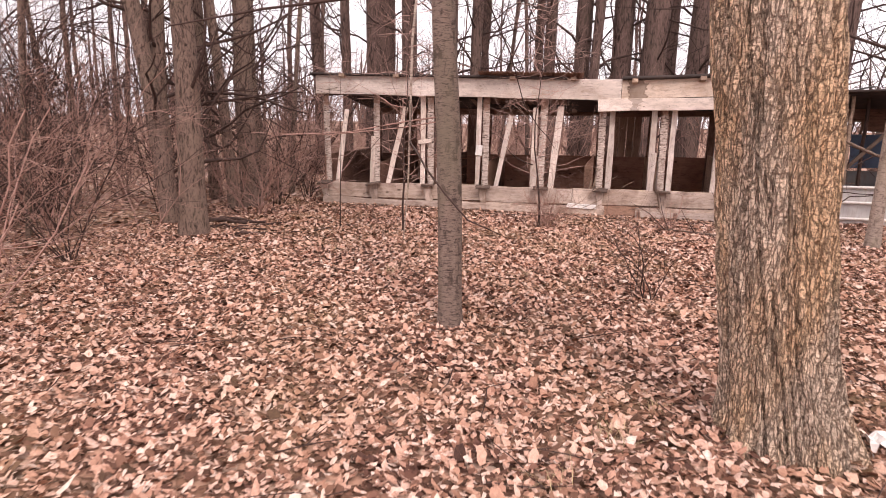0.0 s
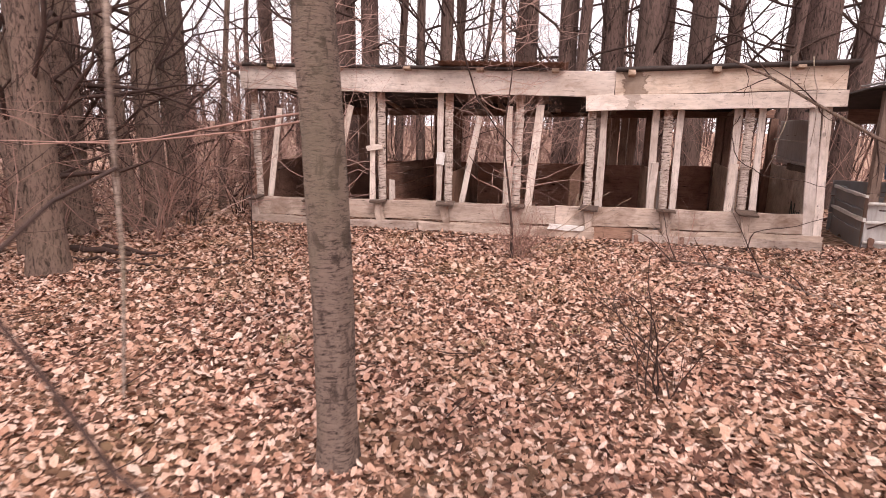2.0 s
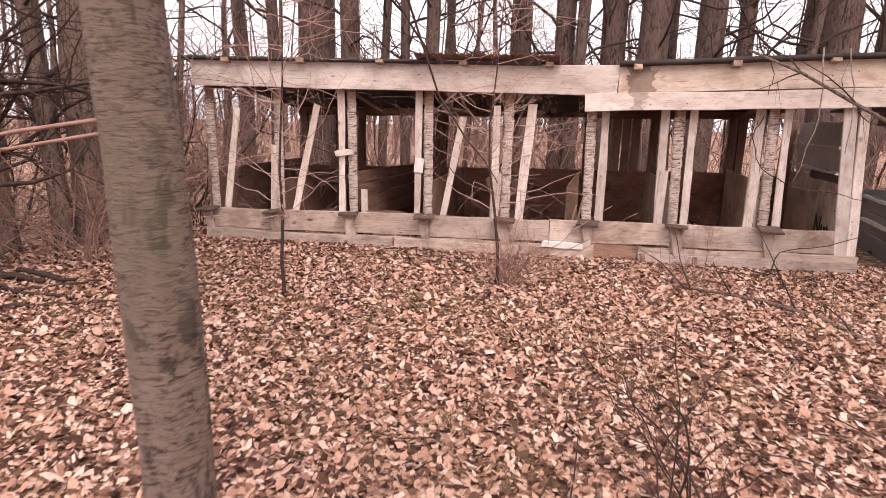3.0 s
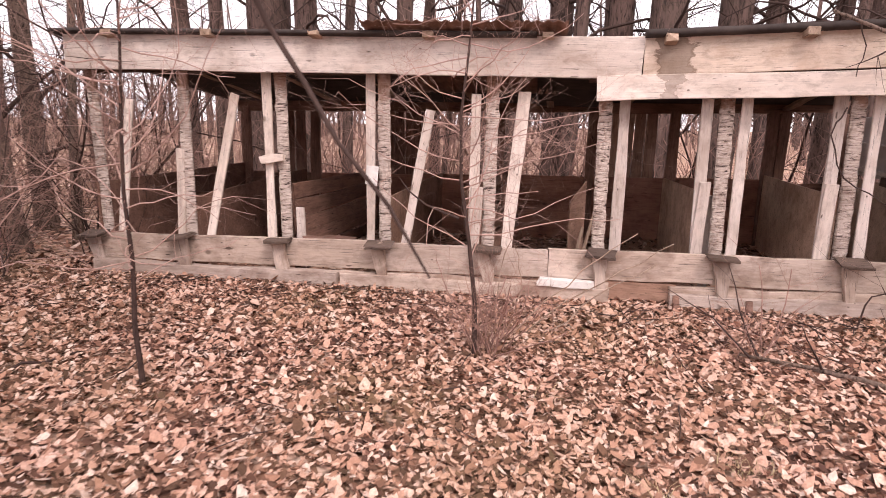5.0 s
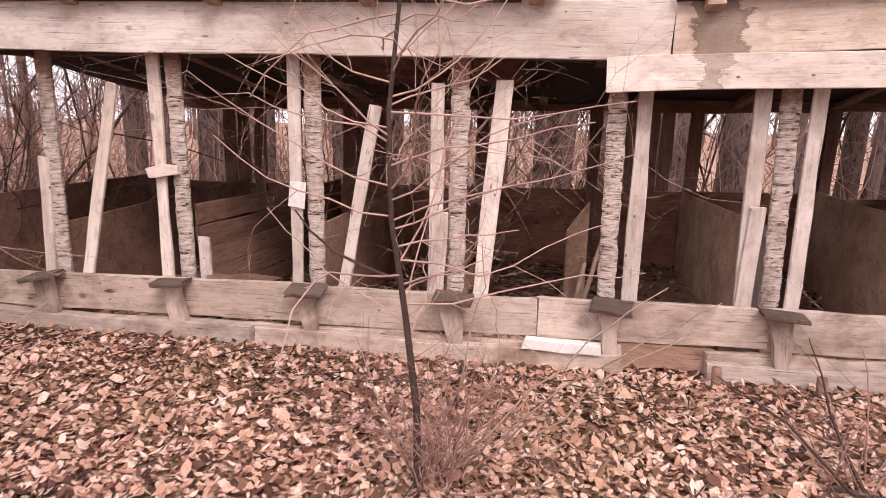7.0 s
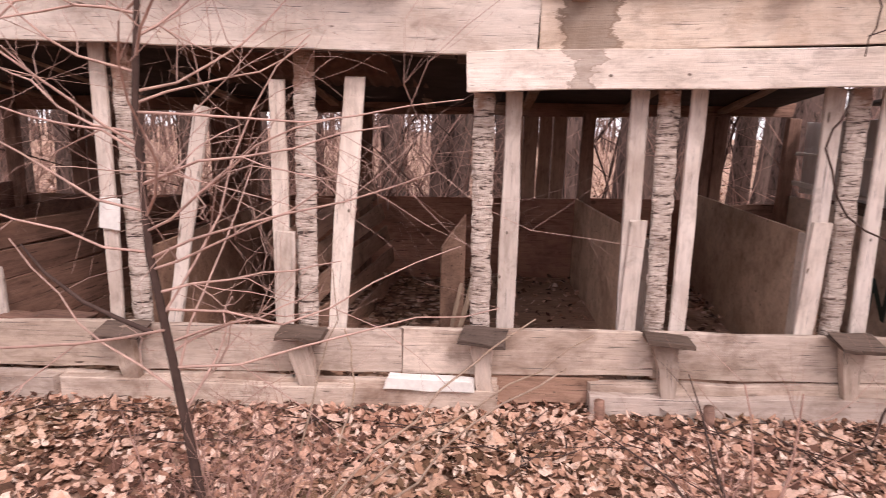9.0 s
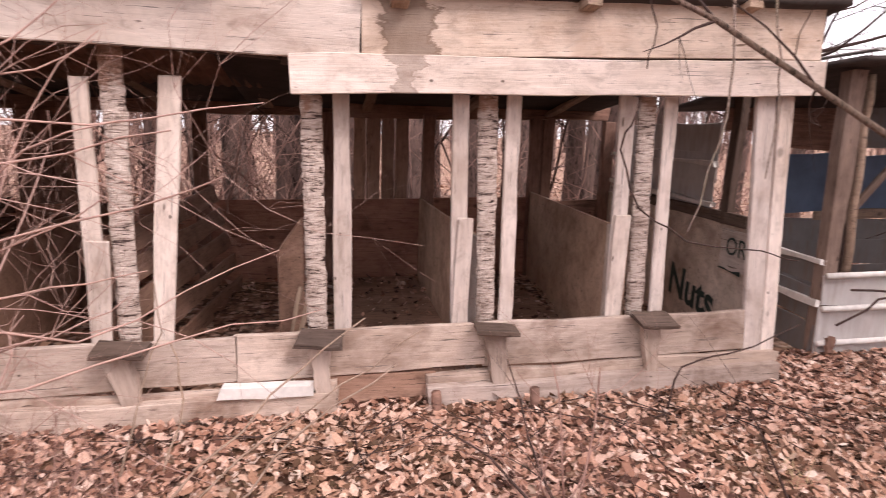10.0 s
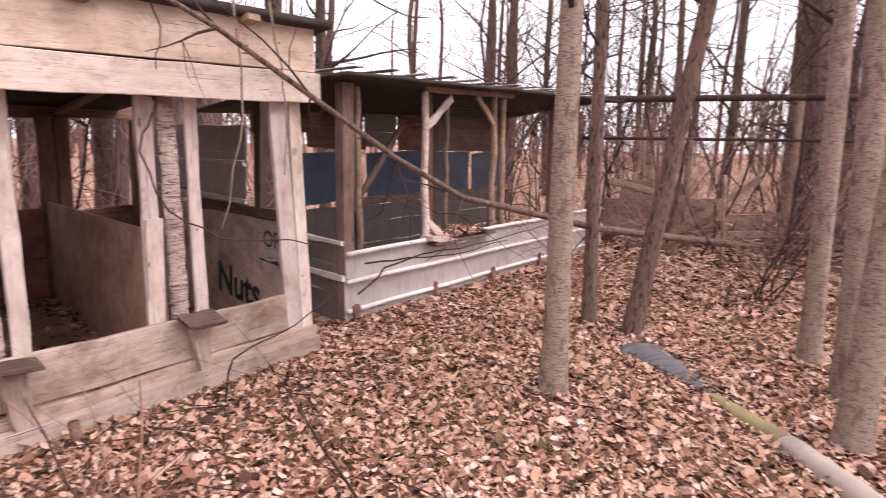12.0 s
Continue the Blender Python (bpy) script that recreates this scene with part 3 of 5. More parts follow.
panel("partition", (2.40, 9.80), (2.78, 12.46), 1.02, 0.99, 0.06, 0.02, MAT_PLYPALE, "stained plywood stall partition")
end_panel = panel("partition", (3.31, 9.68), (3.66, 12.46), 1.05, 1.00, 0.06, 0.02, MAT_PANEL, "reused painted plywood end panel")
for k in range(5):
    z = 0.22 + 0.16 * k
    board("partition_board", shed, (-0.33 - 0.05 * k, 9.85, z), (-0.1 - 0.05 * k, 12.4, z + 0.05 * (k - 2)), 0.15, 0.022, MAT_PLY, "loose dark stall board", face=(1, 0, 0.1 * k))
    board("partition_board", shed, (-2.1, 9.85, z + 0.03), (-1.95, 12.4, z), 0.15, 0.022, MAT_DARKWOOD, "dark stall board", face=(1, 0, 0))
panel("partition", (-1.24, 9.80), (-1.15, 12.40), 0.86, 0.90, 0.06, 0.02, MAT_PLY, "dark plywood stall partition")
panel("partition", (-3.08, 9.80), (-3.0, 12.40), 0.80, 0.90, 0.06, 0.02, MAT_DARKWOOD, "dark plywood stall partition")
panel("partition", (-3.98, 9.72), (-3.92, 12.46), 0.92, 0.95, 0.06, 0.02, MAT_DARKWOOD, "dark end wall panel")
# upper right end: ribbed sheets seen through the opening
for z in (1.15, 1.36, 1.57):
    board("end_sheet", shed, (3.45, 10.48, z), (3.70, 12.4, z + 0.01), 0.22, 0.012, MAT_METAL, "dull grey metal siding strip", face=(-1, 0, 0))
for z in (1.10, 1.385):
    board("end_rail", shed, (3.41, 10.44, z), (3.64, 12.4, z + 0.02), 0.035, 0.04, MAT_WHITE, "thin white rail", face=(-1, 0, 0))

def lettering(text, size, m, parent, material, label, bold=0.0):
    cu = bpy.data.curves.new("lettering", "FONT")
    cu.body, cu.size, cu.extrude, cu.offset = text, size, 0.001, bold
    tmp = bpy.data.objects.new("lettering", cu)
    scene.collection.objects.link(tmp)
    bpy.context.view_layer.update()
    me = bpy.data.meshes.new_from_object(tmp.evaluated_get(bpy.context.evaluated_depsgraph_get()))
    bpy.data.objects.remove(tmp)
    me.materials.clear()
    me.materials.append(material)
    return tagged(hang(new("lettering", me), parent, m), label)


def end_wall(y, z, out=0.022):
    """Pose on the inner face of the end panel: x towards the front, z out of it."""
    x = 3.31 + 0.126 * (y - 9.68) - out
    return Matrix.Translation((x, y, z)) @ pose(0, 0, 0, 0, 0, 90 - 7.2) @ pose(0, 0, 0, 90, 0, 180)


lettering("Nuts", 0.35, end_wall(10.93, 0.335) @ pose(0, 0, 0, 0, 0, -4), end_panel, MAT_INK, "faded dark painted lettering", 0.009)
sign = new("sign", plank_mesh(0.36, 0.27, 0.008, MAT_PLANK, 3, 0.003))
hang(sign, shed, end_wall(10.03, 0.83, 0.026) @ pose(0, 0, 0, 90, 0, 0))
tagged(sign, "small pale sign board")
lettering("OR", 0.17, end_wall(10.14, 0.80, 0.034), sign, MAT_INK, "thin dark lettering on the sign")
board("sign_edge", shed, (3.33, 10.19, 0.70), (3.30, 9.93, 0.69), 0.014, 0.006, MAT_INK, "dark lower edge line of the sign", face=(-1, 0, 0))
# white cards on two planks
for x, z, a in ((-1.325, 1.07, 6),):
    m = Matrix.Translation((x, 9.705, z)) @ pose(0, 0, 0, 0, a, 0)
    hang(tagged(new("tag", plank_mesh(0.105, 0.16, 0.008, MAT_WHITE, 4, 0.002)), "small white card"), shed.children[[o.name.split(".")[0] for o in shed.children].index("plank") + 5], m)
# splintered plywood and leaning sticks in a stall
panel("broken_sheet", (0.38, 10.22), (0.52, 10.32), 0.84, 1.03, 0.1, 0.018, MAT_PLY, "broken curled plywood scrap", 1)
for a, b, w in (((0.44, 10.15, 0.1), (0.60, 10.15, 0.80), 0.035), ((0.40, 10.12, 0.1), (0.50, 10.2, 0.62), 0.03)):
    board("stick", shed, a, b, w, 0.025, MAT_POLE, "leaning broken stick", wear=0.004)
board("sill_board", shed, (-1.96, 9.73, 0.505), (-1.50, 9.73, 0.50), 0.02, 0.12, MAT_DARKWOOD, "loose dark splinter on the sill")

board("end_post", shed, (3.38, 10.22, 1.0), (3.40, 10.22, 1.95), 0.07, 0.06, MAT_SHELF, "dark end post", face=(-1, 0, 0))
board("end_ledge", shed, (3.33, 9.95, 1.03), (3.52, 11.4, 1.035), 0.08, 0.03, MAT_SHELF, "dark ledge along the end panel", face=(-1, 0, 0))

# ---- second shed ----
pen = thing("metal_pen", (5.5, 10.0, 0.1), "low animal pen of grey metal sheets and rough poles", "pen")
PY = 9.93
for k, (z, h) in enumerate(((0.13, 0.16), (0.33, 0.24), (0.56, 0.22))):
    board("siding_sheet", pen, (3.96, PY + 0.003 * k, z), (9.2, PY - 0.02 + 0.003 * k, z), h, 0.014, MAT_METAL, "grey painted metal siding strip")
for z0, z1 in ((0.45, 0.43), (0.205, 0.20), (0.68, 0.70)):
    acc = Acc()
    acc.tube([(3.95 + 0.525 * i, PY - 0.03, z0 + (z1 - z0) * i / 10 + 0.004 * math.sin(i * 1.7)) for i in range(11)], [0.021] * 11, 8, True)
    part("rail", acc, MAT_WHITE, pen, "white painted pipe rail")
for x in (4.02, 5.1, 6.12, 7.2):
    board("clamp", pen, (x, PY - 0.055, 0.14), (x, PY - 0.055, 0.26), 0.05, 0.03, MAT_DARKWOOD, "small rusty clamp")
for z, h in ((0.2, 0.24), (0.45, 0.24), (0.68, 0.18)):
    board("siding_sheet", pen, (3.97, 9.97, z), (4.28, 11.55, z), h, 0.014, MAT_DULL, "dull metal side strip", face=(-1, 0, 0))
for z in (0.47, 0.76):
    board("rail", pen, (3.95, 9.95, z), (4.26, 11.55, z), 0.04, 0.03, MAT_WHITE, "white painted rail", face=(-1, 0, 0))


def pole(parent, a, b, r0, r1, material, label, name="pole", sides=8, sway=0.006, n=8):
    acc = Acc()
    a, b = Vector(a), Vector(b)
    pts = [tuple(a.lerp(b, i / n) + Vector((rng.gauss(0, sway), rng.gauss(0, sway), 0)) * (0 if i in (0, n) else 1)) for i in range(n + 1)]
    acc.tube(pts, [(r0 + (r1 - r0) * i / n) * rng.uniform(0.93, 1.07) for i in range(n + 1)], sides, True)
    return part(name, acc, material, parent, label)


board("post", pen, (4.03, PY + 0.06, 0.08), (4.02, PY + 0.06, 2.02), 0.12, 0.09, MAT_GREYPOST, "dark corner post")
pole(pen, (4.17, PY + 0.05, 0.65), (4.14, PY + 0.05, 2.0), 0.03, 0.025, MAT_POLE, "rough peeled pole", "post")
pole(pen, (5.01, PY + 0.03, 0.65), (4.985, PY + 0.03, 2.03), 0.036, 0.032, MAT_PLANK, "pale round post", "post")
pole(pen, (6.16, PY + 0.03, 0.60), (6.16, PY + 0.03, 2.1), 0.04, 0.036, MAT_POLE, "rough peeled pole", "post")
pole(pen, (6.43, PY + 0.06, 0.62), (6.39, PY + 0.06, 2.2), 0.038, 0.034, MAT_POLE, "rough peeled pole", "post")
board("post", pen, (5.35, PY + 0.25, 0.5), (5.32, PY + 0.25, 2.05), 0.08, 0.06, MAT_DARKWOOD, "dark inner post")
board("post", pen, (7.6, PY + 0.05, 0.1), (7.6, PY + 0.05, 2.2), 0.09, 0.08, MAT_DARKWOOD, "dark post")
board("post", pen, (9.1, PY + 0.05, 0.1), (9.1, PY + 0.05, 2.25), 0.09, 0.08, MAT_DARKWOOD, "dark post")
board("brace", pen, (4.99, PY, 1.72), (5.35, PY, 2.0), 0.06, 0.03, MAT_PLANK, "diagonal brace")
board("brace", pen, (5.02, PY, 0.85), (5.32, PY, 0.62), 0.06, 0.03, MAT_PLANK, "diagonal brace")
board("brace", pen, (6.12, PY, 1.80), (5.80, PY, 2.05), 0.06, 0.03, MAT_POLE, "diagonal brace")
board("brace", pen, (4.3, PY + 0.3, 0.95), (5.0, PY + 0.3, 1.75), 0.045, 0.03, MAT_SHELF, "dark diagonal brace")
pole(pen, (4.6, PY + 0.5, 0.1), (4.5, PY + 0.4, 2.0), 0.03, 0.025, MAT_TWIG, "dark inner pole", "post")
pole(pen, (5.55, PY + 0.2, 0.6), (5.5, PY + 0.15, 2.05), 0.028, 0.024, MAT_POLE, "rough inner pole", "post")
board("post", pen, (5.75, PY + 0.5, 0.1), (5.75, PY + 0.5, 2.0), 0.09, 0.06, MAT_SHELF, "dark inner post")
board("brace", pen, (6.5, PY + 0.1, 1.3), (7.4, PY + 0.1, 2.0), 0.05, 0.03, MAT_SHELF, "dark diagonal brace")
board("top_rail", pen, (4.95, PY, 2.06), (6.5, PY, 2.12), 0.05, 0.05, MAT_POLE, "top rail of the wire panel")
board("ledge", pen, (4.95, PY - 0.04, 0.70), (5.45, PY - 0.04, 0.62), 0.05, 0.16, MAT_BOARD, "tilted ledge board")
acc = Acc()
for k in range(46):
    z = 0.72 + 0.028 * k
    acc.tube([(5.05 + 0.1 * i, PY + 0.06 + 0.01 * math.sin(i * 2 + k), z + 0.008 * math.sin(i * 1.3 + k)) for i in range(12)], [0.0016] * 12, 3)
for k in range(28):
    x = 5.06 + 0.04 * k
    acc.tube([(x, PY + 0.06, 0.72 + 0.16 * i) for i in range(9)], [0.0016] * 9, 3)
part("wire_mesh", acc, MAT_WIRE, pen, "rusty wire mesh panel")
for z, h in ((0.22, 0.25), (0.48, 0.25), (0.72, 0.22)):
    board("siding_sheet", pen, (4.25, 11.62, z), (9.2, 11.62, z), h, 0.014, MAT_DULL, "dull metal back strip")
board("ledge", pen, (5.4, 11.58, 0.86), (9.2, 11.58, 0.90), 0.09, 0.05, MAT_POLE, "brown back rail")
for a, b in ((4.9, 5.85), (5.95, 7.0), (7.1, 8.1), (8.2, 9.2)):
    board("blue_panel", pen, (a, 11.61, 1.16), (b, 11.61, 1.20), 0.58, 0.02, MAT_BLUE, "faded blue panel")
for a, b, z in ((5.0, 5.9, 1.58), (5.9, 6.45, 1.62), (5.9, 6.45, 1.78), (5.9, 6.45, 1.94), (7.1, 8.0, 1.62), (4.3, 5.85, 1.74), (4.3, 5.85, 1.90), (6.5, 9.2, 1.58), (6.5, 9.2, 1.74), (6.5, 9.2, 1.90)):
    board("back_board", pen, (a, 11.60, z), (b, 11.60, z), 0.172, 0.02, MAT_DULL if a == 5.9 else MAT_DARKWOOD, "grey back board")
acc, rings = Acc(), []
for i in range(41):
    x = 3.80 + 5.5 * i / 40
    zf = 2.07 + 0.035 * (x - 3.8) + 0.012 * noise.noise(Vector((x * 2.2, 0, 5)))
    ring = [(x, 9.72 + 2.1 * k / 5, zf + 0.03 * math.sin(k) - 0.04 * k) for k in range(6)]
    rings.append(ring + [(a, b, c - 0.03) for a, b, c in reversed(ring)])
acc.grid(rings)
part("roof", acc, MAT_ROOF, pen, "sagging dark roof with frayed edge")
for i in range(14):
    x = 3.9 + 0.39 * i
    board("batten", pen, (x, 9.70, 2.11 + 0.035 * (x - 3.8)), (x + 0.1, 10.6, 2.11 + 0.035 * (x - 3.8)), 0.08, 0.012, MAT_DULL if i % 2 else MAT_METAL, "loose roof slat", face=(0, 0, 1))

# Tray board added to carry the leaves, in place of sagging wire.
board("sling", pen, (5.0, PY + 0.02, 0.64), (6.05, PY + 0.02, 0.66), 0.03, 0.28, MAT_SHELF, "dark tray board added under the heaped leaves")


def heap(r):
    x, y = r.uniform(5.1, 5.95), r.uniform(PY - 0.1, PY + 0.14)
    return x, y, 0.67 + 0.09 * r.random() * math.sin(math.pi * (x - 5.1) / 0.85)


scatter_leaves("leaf_heap", "brown leaves heaped on the pen ledge", 900, heap, 9)

# ---- derelict frame farther along ----
frame_pen = thing("open_frame", (11.0, 8.0, 0.1), "collapsed wooden pen frame with bare rails and posts", "frame")
for a, b, r in (((9.2, 10.2, 2.28), (10.6, 7.6, 2.34), 0.05), ((10.6, 7.6, 2.34), (11.2, 5.6, 2.28), 0.05), ((9.2, 10.3, 1.72), (10.6, 7.6, 1.74), 0.025), ((10.6, 7.6, 1.74), (11.2, 5.6, 1.72), 0.025)):
    pole(frame_pen, a, b, r, r * 0.9, MAT_TWIG, "dark bare rail", "rail")
for x, y, h, r, mat in ((9.3, 10.1, 2.3, 0.05, MAT_POLE), (9.9, 8.9, 1.75, 0.035, MAT_POLE), (10.6, 7.65, 2.35, 0.06, MAT_POLE), (11.0, 6.4, 2.3, 0.05, MAT_DARKWOOD), (11.2, 5.6, 2.3, 0.05, MAT_DARKWOOD)):
    pole(frame_pen, (x, y, 0.05), (x + 0.03, y, h), r, r * 0.9, mat, "rough standing post", "post")
for a, b, mat in (((9.6, 9.6, 0.5), (10.5, 7.9, 0.62), MAT_POLE), ((9.7, 9.4, 0.3), (10.7, 7.7, 0.35), MAT_PLYPALE), ((9.5, 9.3, 0.1), (10.3, 8.0, 1.2), MAT_POLE), ((9.4, 9.9, 1.1), (10.2, 8.4, 0.7), MAT_POLE)):
    board("rail", frame_pen, a, b, 0.1, 0.03, mat, "fallen grey plank", face=(-1, -0.5, 0))
for k in range(34):
    x, y = rng.uniform(8.6, 11.6), rng.uniform(6.2, 10.2)
    a = rng.uniform(-0.6, 0.6) - 1.1
    n = rng.uniform(0.5, 1.3)
    z0, z1 = rng.uniform(0.12, 0.35), rng.uniform(0.15, 0.9)
    board("plank", frame_pen, (x, y, z0), (x + n * math.cos(a), y + n * math.sin(a), z1), rng.uniform(0.04, 0.09), 0.025, (MAT_GREYPOST, MAT_DARKWOOD, MAT_POLE, MAT_GREYPOST)[k % 4], "fallen weathered plank", face=(-1, -0.4, 0.3))
for k in range(14):
    x, y = rng.uniform(8.8, 11.8), rng.uniform(5.8, 10.2)
    pole(frame_pen, (x, y, 0.05), (x + rng.gauss(0, 0.12), y + rng.gauss(0, 0.12), rng.uniform(1.2, 2.3)), 0.03, 0.025, (MAT_TWIG, MAT_POLE)[k % 2], "thin leaning pole", "post")
for a, b, w in (((9.35, 9.95, 0.55), (10.15, 8.55, 0.60), 0.55), ((9.5, 9.75, 0.95), (9.95, 8.95, 0.90), 0.35), ((10.68, 7.4, 0.45), (10.85, 6.75, 0.47), 0.62)):
    board("wall_board", frame_pen, a, b, w, 0.02, MAT_GREYPOST, "grey sagging sheet of the collapsed pen wall", face=(-1, -0.5, 0))
board("sheet", frame_pen, (10.75, 7.1, 0.42), (10.95, 6.5, 0.44), 0.6, 0.012, MAT_DULL, "bent dull metal sheet", face=(-1, -0.5, 0))

# ---- trees ----
def limb(acc, r, p, d, length, rad, depth, up=0.15, wander=0.16, kids=(3, 5), sides=5, tip=0.25, last=3, fine=None):
    """A branch with side branches, down to thin twigs."""
    n = last if depth == 0 else 4 if depth == 1 else 6
    pts, radii = [p], [rad]
    q, e = Vector(p), Vector(d).normalized()
    for i in range(n):
        e = (e + Vector((r.gauss(0, wander), r.gauss(0, wander), r.gauss(0, wander) + up * 0.2))).normalized()
        q = q + e * length / n
        pts.append(tuple(q))
        radii.append(rad * (1 - (1 - tip) * (i + 1) / n))
    acc.tube(pts, radii, sides)
    if depth == 0:
        return
    for _ in range(r.randint(*kids)):
        i = r.randint(1, n)
        base, ax = Vector(pts[i]), (Vector(pts[i]) - Vector(pts[i - 1])).normalized()
        side = ax.orthogonal()
        side.rotate(Matrix.Rotation(r.uniform(0, 6.283), 3, ax))
        go = ax * r.uniform(0.45, 1.0) + side * r.uniform(0.5, 1.0) + Vector((0, 0, up))
        limb(fine or acc, r, tuple(base), go, length * r.uniform(0.45, 0.7), radii[i] * r.uniform(0.45, 0.65), depth - 1, up, wander, kids, 3, tip, last)


def trunk_mesh(path, radii, material, sides=14, rough=0.06, flare=0.5, rise=0.3, freq=5.0, ridge=0.0, rows=60, bumps=()):
    """A trunk along a path with a flared foot and uneven bark."""
    acc, rings = Acc(), []
    path = [Vector(p) for p in path]
    lens = [0.0]
    for a, b in zip(path, path[1:]):
        lens.append(lens[-1] + (b - a).length)
    for i in range(rows + 1):
        s = lens[-1] * (i / rows) ** 1.5
        k = max(j for j in range(len(lens)) if lens[j] <= s + 1e-6)
        k = min(k, len(path) - 2)
        u = (s - lens[k]) / (lens[k + 1] - lens[k])
        c = path[k].lerp(path[k + 1], u)
        rad = radii[k] + (radii[k + 1] - radii[k]) * u
        rad *= 1 + flare * math.exp(-s / rise)
        ring = []
        for j in range(sides):
            a = 2 * math.pi * j / sides
            ca, sa = math.cos(a), math.sin(a)
            v = Vector((ca * freq * 0.35, sa * freq * 0.35, c.z * freq * 0.12))
            g = 1 + rough * noise.noise(v) + 0.5 * flare * math.exp(-s / rise) * noise.noise(Vector((ca * 2, sa * 2, 7)))
            if ridge:
                w = noise.noise(Vector((ca * 8.5, sa * 8.5, c.z * 1.3)))
                w2 = noise.noise(Vector((ca * 17, sa * 17, c.z * 8 + 9)))
                g += ridge * (min(1.0, 3.4 * abs(w)) - 0.6 + 0.35 * w2)
            ring.append((c.x + ca * rad * g, c.y + sa * rad * g, c.z))
        rings.append(ring)
    acc.grid(rings)
    return acc.mesh("trunk", material)


def tree(name, base, path, radii, material, label, seed, limbs=9, first=3.2, sides=14, reach=2.4, depth=2, rows=60, group="", twig=None, **more):
    """A bare tree: trunk, and the branches above and along it. The path is relative to the base."""
    r = random.Random(seed)
    x, y = base
    z = gz(x, y) - 0.06
    ob = thing(name, (x, y, z), label, "tree", group)
    tr = new("trunk", trunk_mesh(path, radii, material, sides=sides, rows=rows, **more))
    hang(tr, ob, Matrix.Translation((x, y, z)))
    acc = Acc()
    top = path[-1][2]
    for i in range(limbs):
        h = first + (top - first) * (i + r.random()) / limbs
        k = max(j for j in range(len(path)) if path[j][2] <= h)
        k = min(k, len(path) - 2)
        u = (h - path[k][2]) / (path[k + 1][2] - path[k][2])
        p = Vector(path[k]).lerp(Vector(path[k + 1]), u)
        rad = (radii[k] + (radii[k + 1] - radii[k]) * u)
        a = r.uniform(0, 6.283)
        limb(acc, r, tuple(p), (math.cos(a), math.sin(a), r.uniform(0.2, 0.9)), reach * r.uniform(0.6, 1.2), min(0.03, rad * 0.32), depth, wander=0.22, sides=4, last=2)
    br = new("crown", acc.mesh("crown", twig or MAT_TWIG))
    hang(br, ob, Matrix.Translation((x, y, z)))
    return ob


def straight(h, lean=(0, 0), r0=0.1, r1=0.04, bend=0.08, seed=0, n=6):
    r = random.Random(seed)
    path = [(0, 0, 0)]
    for i in range(1, n + 1):
        s = i / n
        path.append((lean[0] * h * s + r.gauss(0, bend) * s, lean[1] * h * s + r.gauss(0, bend) * s, h * s))
    return path, [r0 + (r1 - r0) * i / n for i in range(n + 1)]


# the thick furrowed tree
path = [(0, 0, 0), (-0.06, 0, 0.25), (-0.125, 0, 0.57), (-0.20, 0, 1.08), (-0.25, 0, 1.56), (-0.32, 0, 2.0), (-0.48, 0, 3.2), (-0.8, 0.1, 6), (-1.2, 0.2, 12)]
tree("large_tree", (1.205, 2.98), path, [0.24, 0.238, 0.238, 0.242, 0.25, 0.255, 0.25, 0.21, 0.12], MAT_BIGBARK, "thick old tree with deeply furrowed tan bark", 11, 10, 3.4, 170, 3.0, 2, 330, flare=0.5, rise=0.2, rough=0.08, freq=4, ridge=0.15)
# the slender tree beside the path
path = [(0, 0, 0), (-0.02, 0, 0.8), (-0.05, 0, 1.5), (-0.09, 0, 2.1), (-0.15, 0, 3.2), (-0.3, 0, 6), (-0.4, 0.1, 9)]
tree("slender_tree", (-0.745, 4.19), path, [0.085, 0.085, 0.086, 0.084, 0.075, 0.05, 0.03], MAT_SLENDER, "slender grey tree with finely cracked bark", 12, 9, 2.6, 40, 1.7, 2, 160, flare=0.35, rise=0.12, rough=0.12, freq=5, ridge=0.035)
# clump on the west side: foot, radius, lean east at 3 m up
for k, (x, y, r0, lx, h) in enumerate(((-4.45, 6.58, 0.15, 0.03, 11), (-5.19, 7.2, 0.12, -0.36, 11), (-5.37, 7.4, 0.10, -0.05, 11), (-5.0, 8.5, 0.085, -0.26, 10), (-4.87, 8.8, 0.155, -0.08, 12), (-5.34, 10.1, 0.14, -0.27, 12), (-5.09, 10.7, 0.05, 0.2, 9),
                                       (-5.5, 8.19, 0.145, 0.0, 12), (-7.4, 8.0, 0.045, 0.1, 9), (-6.0, 9.6, 0.10, -0.15, 12), (-6.2, 11.5, 0.12, -0.1, 12), (-7.9, 10.6, 0.07, 0.0, 10), (-6.9, 6.6, 0.04, 0.25, 8), (-8.6, 9.0, 0.05, -0.3, 10), (-6.2, 5.9, 0.03, 0.3, 7), (-7.4, 5.6, 0.035, -0.2, 7))):
    path, radii = straight(h, (lx / 3, 0), r0, r0 * 0.45, 0.10, 20 + k)
    tree("woodland_tree", (x, y), path, radii, MAT_BARK, "grey-brown bare tree in the clump beside the shed", 30 + k, 22, 0.7, 16, 1.9, 2, 60, "clump of trees", rough=0.12, flare=0.4)
